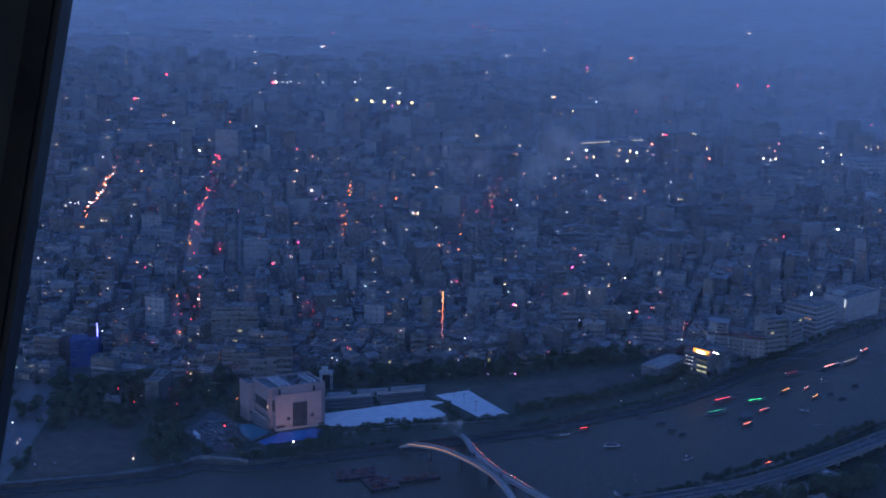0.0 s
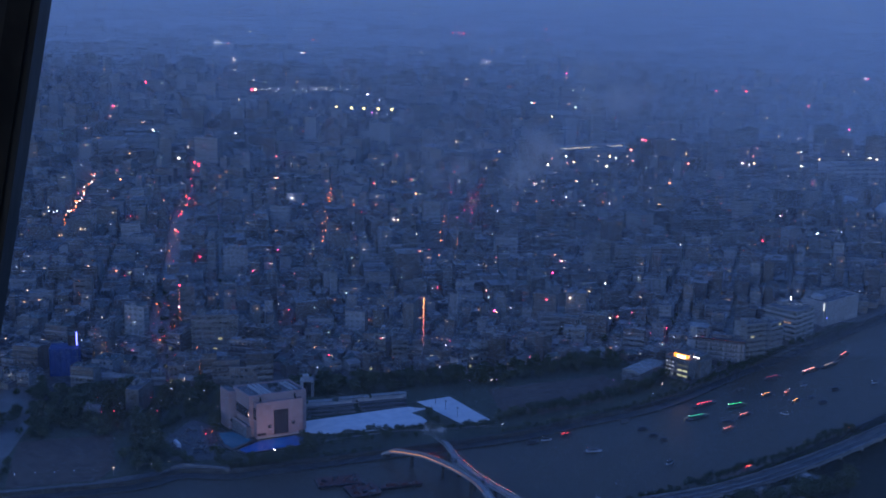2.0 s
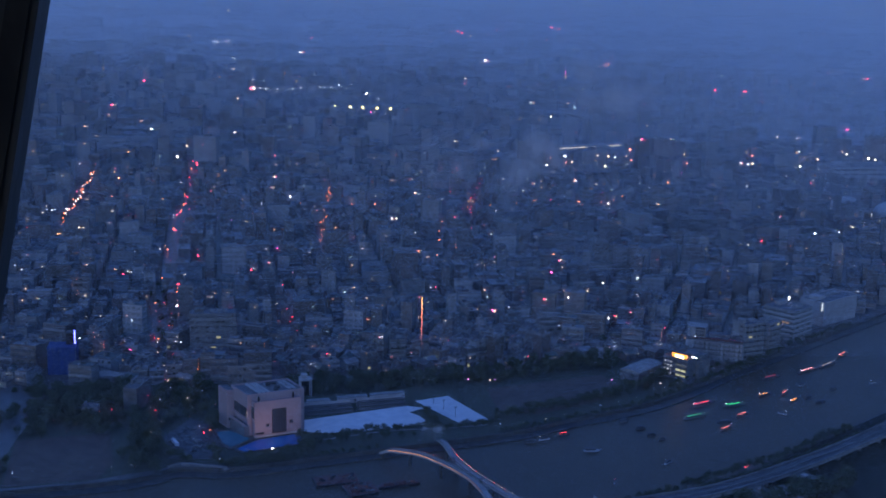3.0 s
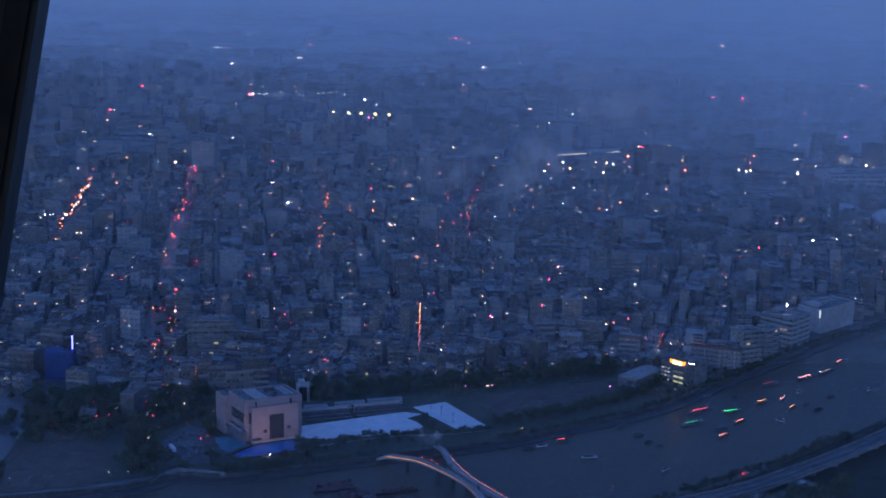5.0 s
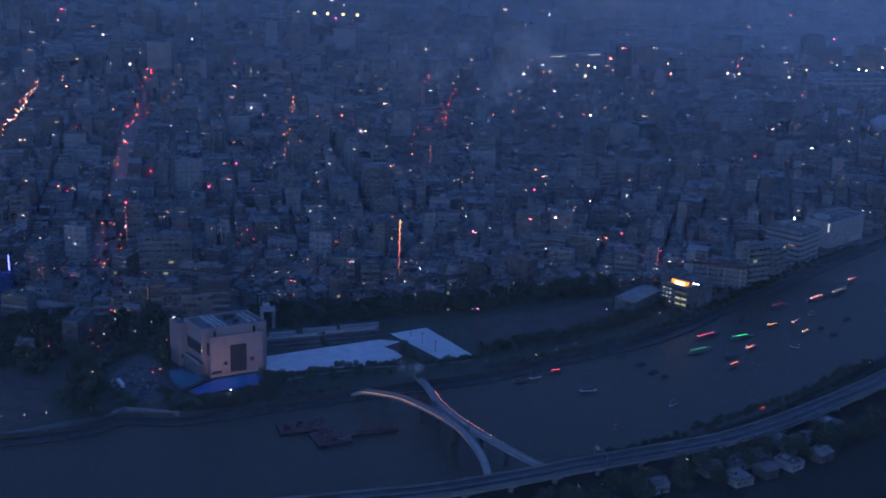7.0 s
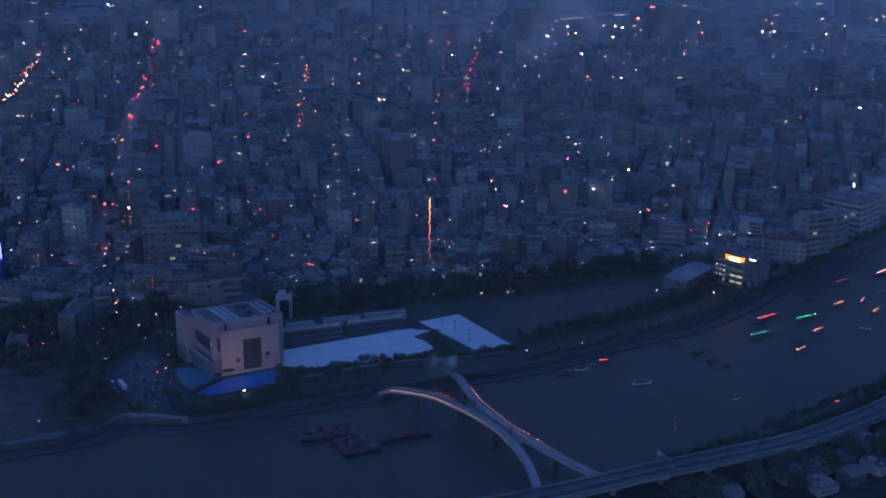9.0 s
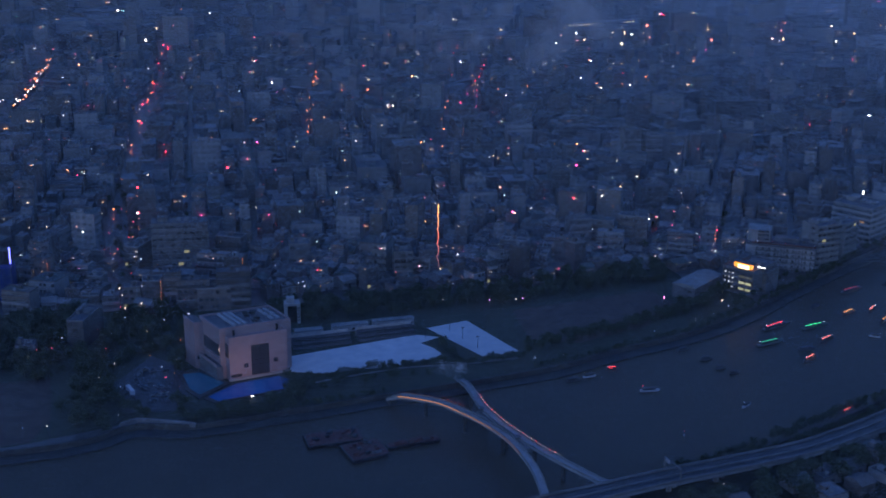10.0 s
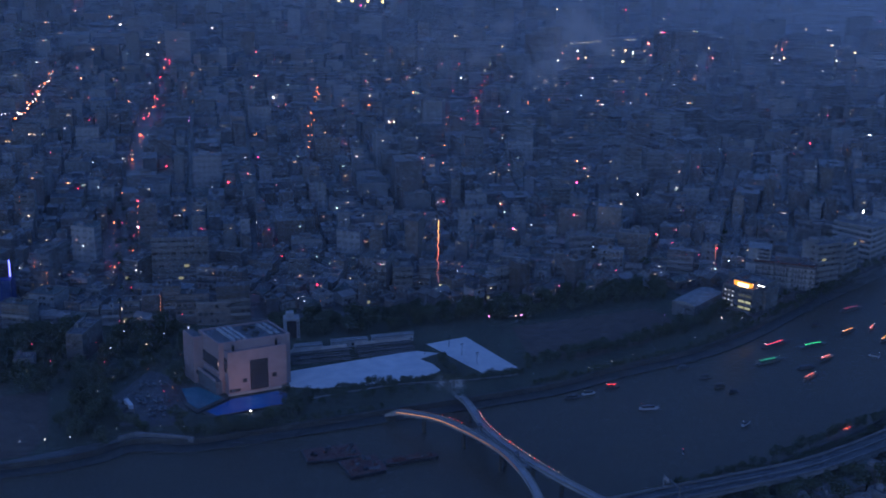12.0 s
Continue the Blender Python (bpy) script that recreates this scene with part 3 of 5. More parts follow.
def expressway():
    e = thing("expressway", "elevated expressway with pale barriers and empty lanes", "expressway")
    part("deck", Form().sweep(EXWAY, -3.4, 3.4, 3.2, 4.0, 0, 1), (M_CONCRETE, M_ROAD), e)
    for x, h in ((-3.3, 0.6), (-0.0, 0.4), (3.3, 0.75)):
        part("barrier", Form().sweep(EXWAY, x - 0.16, x + 0.16, 4.0, 4.0 + h), M_BARRIER, e)
    for x in (-1.7, 1.7):
        part("lane_line", Form().sweep(EXWAY, x - 0.06, x + 0.06, 4.0, 4.02), M_BARRIER, e)
    for x, y, a in along(EXWAY, 14.0):
        if -40 < x < 230:
            part("pier", Form().tube(x, y, -0.2, 2.6, 0.8, 0.8, 10).box(x, y, 2.4, 1.2, 5.6, 0.78, a), M_CONCRETE, e)
    return e


expressway()


def sign_gantry(x, y, turn):
    g = thing("sign_gantry", "pale steel sign gantry over the expressway", "gantry", pose(x, y, 4.0, 0, 0, turn))
    for s in (-3.6, 3.6):
        part("post", Form().box(0, s, 0, 0.4, 0.4, 3.6), M_BARRIER, g)
    part("beam", Form().box(0, 0, 3.3, 0.35, 7.6, 0.3), M_BARRIER, g)
    part("brace", Form().box(0, 2.6, 2.4, 0.2, 2.2, 0.25), M_BARRIER, g)
    part("sign", Form().box(-0.3, 2.0, 2.7, 0.15, 1.8, 1.0), M_PALE, g, "back of a blank sign board")


sign_gantry(83.5, 365.6, 17)

# ---- fireworks barges ----
def barge(x, y, turn, w, d, label):
    b = thing("barge", label, "barge", pose(x, y, WATER_Z, 0, 0, turn))
    part("hull", Form().prism([(-w / 2, -d / 2), (w / 2 - 1, -d / 2), (w / 2, -d / 4), (w / 2, d / 4), (w / 2 - 1, d / 2), (-w / 2, d / 2)], -0.4, 0.9), M_DARK, b)
    part("deck", Form().box(0, 0, 0.9, w - 0.8, d - 0.8, 0.1), M_WOODDECK, b)
    r = random.Random(int(x * 10))
    for i in range(16):
        part("launch_rack", Form().box(r.uniform(-w / 2 + 1.2, w / 2 - 1.5), r.uniform(-d / 2 + 1, d / 2 - 1), 1.0, r.uniform(0.5, 1.8), r.uniform(0.4, 1.1), r.uniform(0.3, 1.0), r.uniform(0, 0.3)), r.choice((M_HULL, M_WOODDECK, M_WOODDECK, M_DARK)), b)
    for i in range(5):
        part("work_lamp", Form().tube(-w * 0.3 + w * 0.15 * i, r.uniform(-d / 3, d / 3), 1.0, 1.9, 0.03).gem(-w * 0.3 + w * 0.15 * i, 0, 1.6, 0.07, 1), (M_DARK, G_BARGE), b, "small red work lamp")
    return b


G_BARGE = glow("red_work_lamp", (1.0, 0.16, 0.12), 1.2)
barge(-0.6, 402.2, 12, 15.5, 8.0, "dark flat barge with launch racks moored in the river")
barge(7.8, 394.2, 20, 11.0, 10.0, "dark flat barge with reddish deck and racks")
barge(20.8, 397.6, 14, 15.0, 2.6, "long narrow dark pontoon beside the barges")

# ---- boats ----
def houseboat(x, y, turn, length, lamp, label, lanterns=True):
    b = thing("houseboat" if lanterns else "small_boat", label, "boat", pose(x, y, WATER_Z, 0, 0, turn), "boats on the river")
    w = length * (0.115 if lanterns else 0.2)
    o = [(-length / 2, -w * 0.35), (-length * 0.42, -w / 2), (length * 0.3, -w / 2), (length / 2, 0), (length * 0.3, w / 2), (-length * 0.42, w / 2), (-length / 2, w * 0.35)]
    part("hull", Form().prism(o, -0.2, 0.55), M_HULL if lanterns or lamp is None else M_LIGHTROOF, b)
    part("cabin", Form().box(-length * 0.06, 0, 0.55, length * 0.62, w * 0.72, 0.5), M_GLASS, b)
    part("roof", Form().box(-length * 0.06, 0, 1.05, length * 0.68, w * 0.9, 0.14), M_HULL, b)
    if lamp:
        if lanterns:
            for k in range(6):
                part("lantern", Form().gem(-length * 0.3 + length * 0.1 * k, -w * 0.47, 0.9, 0.05), lamp, b, "small glowing lantern")
            part("roof_lantern_strip", Form().box(-length * 0.06, w * 0.1, 1.2, length * 0.6, 0.06, 0.07), lamp, b, "glowing row of lanterns")
        part("mast_light", Form().tube(-length * 0.4, 0, 0.5, 1.6, 0.04).gem(-length * 0.4, 0, 1.7, 0.08 if lanterns else 0.09, 1), (M_DARK, G_WHITE if lanterns else lamp), b)
        if lanterns and round(x) % 2:
            part("bow_light", Form().tube(length * 0.36, 0, 0.5, 1.3, 0.04).gem(length * 0.36, 0, 1.4, 0.07, 1), (M_DARK, G_WHITE), b)
    return b


DIM = {k: glow("lantern_" + n, c, 1.7 * s) for k, n, c, s in (("r", "red", (1, 0.05, 0.06), 1.9), ("g", "green", (0.04, 0.9, 0.25), 1.5), ("t", "sea_green", (0.05, 0.75, 0.38), 0.7),
                                                          ("o", "amber", (1, 0.36, 0.05), 1.7), ("p", "pink", (1, 0.22, 0.17), 1.8), ("d", "dull_red", (0.8, 0.05, 0.06), 0.4), ("c", "cream", (0.8, 0.6, 0.4), 0.6), ("w", "rose", (1, 0.35, 0.33), 2.6))}
BOATS = [(150.2, 475.7, 20, 8.5, "r"), (162.9, 474.1, 12, 7.0, "g"), (142.7, 461.0, 14, 7.0, "t"), (162.6, 462.6, 26, 5.0, "p"), (151.2, 447.4, 28, 5.0, "p"), (179.8, 486.1, 25, 5.5, "o"),
         (189.4, 488.7, 40, 4.5, "p"), (189.8, 478.6, 35, 5.0, "o"), (190.5, 508.7, 18, 7.0, "d"), (210.7, 518.0, 26, 9.0, "w"), (223.1, 525.7, 30, 9.0, "c"), (235.8, 541, 34, 7.0, "p")]
NAMES = dict(d="dim red", c="dull cream", r="red", g="green", t="sea-green", o="amber", p="pink", w="pale pink")
for x, y, a, n, c in BOATS:
    houseboat(x, y, a + 10, n * 1.65, DIM[c], "low wooden houseboat hung with %s lanterns" % NAMES[c])
for x, y, a, n, lamp in ((93.9, 427.2, 4, 6.2, G_RED), (119.5, 414.9, 40, 4.4, G_WHITE), (95.9, 398.0, 80, 2.2, G_RED), (152.9, 455.2, 15, 6.5, None), (112.5, 457.2, 20, 4.5, None), (117.5, 449.2, 10, 4.5, None), (120, 441.8, 10, 3.8, None), (123, 437.5, 15, 3.2, None), (197.6, 482.6, 20, 3.5, None), (200.7, 477.1, 20, 5.0, None), (212.4, 493, 20, 4.0, None), (233.5, 501.2, 20, 3.6, G_WHITE),
                         (179.5, 464, 150, 3.8, G_WHITE), (170.8, 493.4, 30, 4.6, None), (200.7, 498.8, 30, 4.0, G_WARM)):
    houseboat(x, y, a, n, lamp, "small dark motor boat on the river" if lamp is None else "small motor boat with a mast light", False)
houseboat(72.5, 436.2, 14, 5.5, None, "pale boat moored at the quay", False)
houseboat(78.0, 438.8, 16, 4.5, G_WARM, "pale motor boat moored at the quay", False)
houseboat(86.2, 443.2, 12, 5.0, DIM["r"], "moored boat glowing red beside the quay")

# ---- trees ----
def tree_proto(seed, tall, wide):
    r = random.Random(seed)
    t = thing("tree", "tall dark leafy tree in the riverside park", "tree")
    trunk = Form().tube(0, 0, 0, tall * 0.45, 0.16, 0.1, 7)
    blobs = []
    for i in range(9):
        a, d = r.uniform(0, 6.28), r.uniform(0.15, 0.5) * wide
        z = tall * r.uniform(0.3, 0.82)
        blobs.append((d * math.cos(a), d * math.sin(a), z, wide * r.uniform(0.2, 0.33)))
        n = len(trunk.v)
        bx, by = d * math.cos(a) * 0.8, d * math.sin(a) * 0.8
        trunk.add([(-0.05, 0, tall * 0.38), (0.05, 0, tall * 0.38), (0, 0.06, tall * 0.38), (bx, by, z)], [(0, 1, 3), (1, 2, 3), (2, 0, 3)])
    blobs.append((0, 0, tall * 0.82, wide * 0.3))
    part("trunk", trunk, M_BARK, t)
    leaves = Form()
    for x, y, z, s in blobs:
        for k in range(46):
            v = Vector((r.gauss(0, 1), r.gauss(0, 1), r.gauss(0, 0.8))).normalized() * s * r.uniform(0.55, 1.12)
            q = Euler((r.uniform(-0.9, 0.9), r.uniform(-0.9, 0.9), r.uniform(0, 6.28))).to_matrix()
            h = r.uniform(0.16, 0.34)
            leaves.add([tuple(Vector((x, y, z)) + v + q @ Vector(c)) for c in ((-h, -h * 0.6, 0), (h, -h * 0.5, 0.05), (h * 0.8, h * 0.6, 0), (-h * 0.7, h * 0.6, 0.08))], [(0, 1, 2, 3)])
    part("crown", leaves, M_LEAF, t)
    return t


PROTO = [tree_proto(3 + i, tall, wide) for i, (tall, wide) in enumerate(((4.6, 3.6), (5.6, 4.0), (3.8, 3.4), (6.4, 4.6), (3.2, 3.0)))]
for i, p in enumerate(PROTO):
    p.matrix_basis = pose(-70 - 3 * i, 455 + 2.0 * i, 0)
rt = random.Random(21)
NEAR_HOUSES = []


def plant(x, y, size=1.0, label=""):
    k = size * rt.uniform(0.8, 1.2)
    t = copy_thing(rt.choice(PROTO), Matrix.Translation((x, y, 0)) @ pose(0, 0, 0, 0, 0, rt.uniform(0, 360)) @ Matrix.Diagonal((k, k, k * rt.uniform(0.9, 1.1), 1)))
    return tagged(t, label)


GROVE = []


def plant_far(x, y, size):
    k = size * rt.uniform(0.8, 1.2)
    GROVE.append((rt.randrange(len(PROTO)), Matrix.Translation((x, y, 0)) @ pose(0, 0, 0, 0, 0, rt.uniform(0, 360)) @ Matrix.Diagonal((k, k, k, 1))))


def grove():
    """The trees that stand behind others, in one mesh."""
    f = Form()
    for i, m in GROVE:
        for n, child in enumerate(PROTO[i].children):
            f.add([tuple(m @ v.co) for v in child.data.vertices], [tuple(p.vertices) for p in child.data.polygons], 0 if child.name.startswith("trunk") else 1)
    solid("street_trees", f, (M_BARK, M_LEAF), "dark leafy trees between houses and along the avenue", "trees", "stuff")


def tree_row(path, step, spread, size, label):
    for x, y, a in along(path, step):
        x, y = x + rt.uniform(-spread, spread), y + rt.uniform(-spread, spread)
        if label:
            plant(x, y, size, label)
        else:
            plant_far(x, y, size)


tree_row([(-12, 437.8), (9, 444.6), (31, 449), (46, 448.8), (60, 452.6)], 1.7, 0.5, 0.5, "dark leafy tree in front of the white pitch")
tree_row([(62, 457), (100, 474), (128, 492), (140, 506)], 3.0, 1.0, 0.8, "dark leafy tree at the edge of the clay field")
tree_row([(62, 461), (100, 478), (124, 495)], 4.0, 1.4, 0.7, "dark leafy tree at the edge of the clay field")
tree_row([(58, 500), (90, 512), (126, 524)], 2.8, 2.2, 0.95, "")
tree_row([(-20, 488), (20, 496), (58, 505)], 2.3, 3.0, 0.95, "")
tree_row([(34, 467), (38, 453)], 2.0, 1.0, 0.5, "dark leafy tree between the two white pitches")
tree_row([(-12, 432), (10, 436), (30, 442)], 4.0, 1.8, 0.6, "")
tree_row([(-13, 437), (-9, 428), (-22, 419), (-42, 415)], 2.4, 1.0, 0.75, "dark leafy tree beside the blue pool")
tree_row([(-44, 424), (-43, 419)], 1.8, 0.8, 0.8, "dark leafy tree beside the blue pool")
tree_row([(-46, 462), (-48, 454), (-46.5, 447)], 2.6, 0.8, 0.9, "dark leafy tree beside the gymnasium")
tree_row([(62, 444), (92, 457.5), (122, 472.5), (146, 490.5), (172, 515), (205, 544)], 2.0, 0.7, 0.42, "")
tree_row([(-36, 413), (-10, 421), (14, 429)], 2.0, 0.8, 0.42, "")
tree_row([(-22, 498), (20, 505), (60, 512), (126, 532)], 2.0, 3.0, 1.0, "")
for i in range(22):
    plant(rt.uniform(-78, -66), rt.uniform(410, 462), 1.0, "tall dark leafy tree in the riverside park")
for i in range(22):
    plant_far(rt.uniform(-72, -48), rt.uniform(470, 500), 1.0)
for i in range(50):
    plant_far(rt.uniform(-122, -84), rt.uniform(466, 498), 0.9)
for i in range(26):
    plant_far(rt.uniform(-72, -52), rt.uniform(466, 498), 0.85)
for i in range(60):
    plant_far(rt.uniform(-126, -84), rt.uniform(454, 500), rt.uniform(0.8, 1.1))
tree_row([(-68, 452), (-60, 464), (-50, 468)], 2.4, 1.2, 0.8, "dark leafy tree beside the car park")
tree_row([(-66, 438), (-62, 424), (-50, 417)], 2.6, 1.0, 0.7, "dark leafy tree beside the car park")
tree_row([(-64, 470), (-69, 500), (-74, 530), (-80, 565), (-90, 620), (-97, 690)], 9.0, 3.6, 0.7, "")
tree_row([(60, 362.5), (88, 375), (126, 394), (165, 418), (200, 444)], 2.0, 0.8, 0.55, "")
for x, y, a in ((115, 364.5, 20), (124, 368.5, 22), (132.5, 371.5, 25), (141, 377, 30), (150, 381.5, 33), (121.5, 359, 20), (131, 362.5, 25), (140, 367.5, 30), (151, 372, 30), (160.5, 388, 35), (97, 355.5, 18)):
    NEAR_HOUSES.append((x, y, a))
for i in range(80):
    x = rt.uniform(62, 176)
    plant(x, 335 + (x - 55) * 0.44 + rt.uniform(-4, 8), 1.15, "dark leafy tree beside the expressway")
tree_row([(60, 361.5), (88, 372.5), (126, 388.5), (165, 410), (200, 436)], 1.5, 0.7, 0.5, "")
tree_row([(140, 492), (170, 522), (214, 560)], 7.0, 0.8, 0.55, "dark street tree along the river road")
tree_row([(158, 500), (186, 524), (215, 552), (262, 588)], 2.6, 1.5, 0.55, "")

for i in range(34):
    plant_far(rt.uniform(-128, -84), rt.uniform(442, 502), 0.8)
for i in range(14):
    plant_far(rt.uniform(-76, -63), rt.uniform(406, 452), 0.9)
for i in range(150):
    plant_far(rt.uniform(-130, 190), rt.uniform(515, 700), rt.uniform(0.5, 0.85))
for i in range(46):
    x = rt.uniform(-170, -112)
    plant_far(x, rt.uniform(bank_y(x) + 9, 498), rt.uniform(0.6, 1.05))
for i in range(12):
    plant_far(rt.uniform(-118, -82), rt.uniform(442, 458), rt.uniform(0.6, 0.9))
grove()

# ---- houses ----
WINDOW, LIT = (Form().box(0, 0, 0, 1.25, 0.1, 1.15).mesh("window", m) for m in (M_PANE, G_YELLOW))


def put(mesh, name, parent, x, y, z, turn=0.0, label=""):
    ob = new(name, mesh)
    ob.parent = parent
    ob.matrix_basis = pose(x, y, z, 0, 0, turn)
    return tagged(ob, label)


def pitched_house():
    h = thing("house", "small house with a pitched roof", "house")
    w, d, z = 5.0, 5.0, 3.2
    part("wall", Form().box(0, 0, 0, w, d, z), M_WALL, h)
    roof = part("roof", Form().gable(0, 0, z, w, d, 1.4), M_ROOF, h)
    part("ridge_cap", Form().box(0, 0, z + 1.36, w + 0.5, 0.25, 0.14), M_DARKROOF, roof)
    for x in (-1.4, 1.3):
        put(WINDOW, "window", h, x, -d / 2 - 0.03, 1.0)
    part("door", Form().box(0.0, -d / 2 - 0.04, 0.0, 0.9, 0.1, 2.0), M_DARK, h)
    return h


STOREY = 2.6


def flat_block(seed, floors, balcony, name, label, w=6.0, d=6.0):
    r = random.Random(seed)
    h = thing(name, label, "building")
    z = floors * STOREY
    part("wall", Form().box(0, 0, 0, w, d, z, 0, 0), M_WALL, h)
    rim = Form()
    for x, y, a, b in ((0, -d / 2 + 0.12, w, 0.24), (0, d / 2 - 0.12, w, 0.24), (-w / 2 + 0.12, 0, 0.24, d - 0.48), (w / 2 - 0.12, 0, 0.24, d - 0.48)):
        rim.box(x, y, z, a, b, 0.4)
    part("parapet", rim, M_WALL, h)
    part("roof", Form().box(0, 0, z, w - 0.5, d - 0.5, 0.12), M_ROOF, h)
    sx, sy = r.uniform(-1.4, 1.4), r.uniform(0, 1.4)
    head = part("stair_head", Form().box(sx, sy, z + 0.12, 1.7, 1.7, 1.2), M_WALL, h)
    part("door", Form().box(sx, sy - 0.87, z + 0.12, 0.5, 0.08, 1.0), M_DARK, head)
    part("roof_tank", Form().tube(r.uniform(-1.8, 1.8), -1.4, z + 0.12, z + 0.8, 0.45, 0.45, 8), M_CONCRETE, h)
    for i in range(floors):
        if balcony:
            part("balcony", Form().box(0, -d / 2 - 0.35, STOREY * i + 0.1, w - 0.4, 0.7, 0.9), M_WALL, h)
        for x in ((-1.9, 0, 1.9) if floors < 5 else (-1.6, 1.4)) if w < 7 else [1.9 * k - w / 2 + 1.3 for k in range(int(w / 1.9))]:
            if r.random() < 0.75:
                put(LIT if r.random() < 0.004 else WINDOW, "window", h, x, -d / 2 - 0.03, STOREY * i + 0.85)
    if floors >= 3:
        col = Form()
        for i in range(2 * floors):
            col.gem(w / 2 + 0.1, -d / 2 + 0.3, STOREY * i / 2 + 1.0, 0.09)
        if r.random() < 0.25:
            part("stair_lights", col, G_ORANGE, h, "column of orange stairwell lamps")
    return h


KINDS = [(pitched_house(), 5, 5, 4.6), (pitched_house(), 5, 5, 4.6), (flat_block(3, 1, False, "house", "small flat-roofed house with plain walls"), 6, 6, 2.6), (flat_block(4, 2, False, "town_house", "flat-roofed town house with a roof tank"), 6, 6, 5.2),
         (flat_block(5, 2, True, "apartment_house", "low apartment house with balconies"), 6, 6, 5.2), (flat_block(6, 3, True, "apartment_house", "mid-rise apartment house with balconies"), 6, 6, 7.8),
         (flat_block(7, 4, False, "office_building", "mid-rise office building with a flat roof"), 6, 6, 10.4), (flat_block(8, 5, True, "apartment_tower", "tall narrow apartment tower with balconies"), 6, 6, 13.0),
         (flat_block(9, 4, True, "apartment_block", "wide mid-rise apartment block with balconies", 11.5, 6.0), 11.5, 6, 10.4), (flat_block(10, 3, False, "office_building", "broad low office building with a flat roof", 11.5, 11.0), 11.5, 11, 7.8),
         (flat_block(11, 5, True, "apartment_block", "wide tall apartment block with rows of balconies", 11.5, 6.0), 11.5, 6, 13.0)]
for i, k in enumerate(KINDS):
    k[0].matrix_basis = pose(-104 + 7 * i, 506 + (i % 2), 0, 0, 0, 5)

# the wide avenue and the lesser streets through the city
AVENUE = smooth([(-60, 462), (-67, 487), (-76, 535), (-86.6, 593), (-95.5, 665), (-102.7, 770), (-114, 955), (-129, 1158), (-150, 1500)], 4)
STREETS = [([(-178, 800), (-181, 840), (-194, 995)], 5), ([(60, 720), (72, 852), (95, 1014), (112, 1150)], 4), ([(84, 780), (96, 886), (114, 978)], 3), ([(-12, 760), (-9.8, 840), (-6, 950)], 3),
           ([(-260, 905), (-60, 868), (90, 872), (240, 902)], 4)]


def near_path(x, y, path, d):
    for (ax, ay), (bx, by) in zip(path, path[1:]):
        if min(ay, by) - d <= y <= max(ay, by) + d and min(ax, bx) - d <= x <= max(ax, bx) + d:
            t = max(0, min(1, ((x - ax) * (bx - ax) + (y - ay) * (by - ay)) / ((bx - ax) ** 2 + (by - ay) ** 2)))
            if math.hypot(x - ax - t * (bx - ax), y - ay - t * (by - ay)) < d:
                return True
    return False


CLEAR = [(236, 797, 17), (133, 757, 13), (141, 610, 9), (-149, 662, 9), (41, 719, 8), (150, 513, 13), (131, 508, 10), (172, 537, 14), (188, 537, 9), (201, 546, 9), (219.5, 571, 14), (244, 594, 13), (258, 604, 13), (-79, 477, 9), (-118, 509, 9), (-108, 512, 6), (-57, 553, 15), (-116, 520, 9), (-20, 488, 6), (-84, 492, 7), (376, 883, 20), (395, 847, 20), (25, 1362, 48), (25, 1320, 30), (236, 1172, 45), (206, 1146, 24), (240, 1158, 24), (275, 1174, 24), (-96, 484, 8), (-92, 948, 11)]


def city_edge(x):
    if x < -118:
        return max(bank_y(x) + 30, 500)
    if x < -45:
        return 500
    if x < 60:
        return 513 + (x + 45) * 0.05
    if x < 128:
        return 519 + (x - 60) * 0.28
    return max(533, bank_y(x) + 20)


def free(x, y):
    if y < city_edge(x) or near_path(x, y, AVENUE, 5.5):
        return False
    if any(math.hypot(x - a, y - b) < c for a, b, c in CLEAR):
        return False
    return not any(near_path(x, y, p, d) for p, d in STREETS)


def district(x, y):
    """Which way the streets of a quarter run: 0, 1 or 2."""
    k = math.sin(x * 0.011 + 1.3 * math.sin(y * 0.006)) + math.sin(y * 0.013 + 0.8 * math.sin(x * 0.009) + 2.0)
    return 0 if k < -0.35 else 1 if k < 0.55 else 2


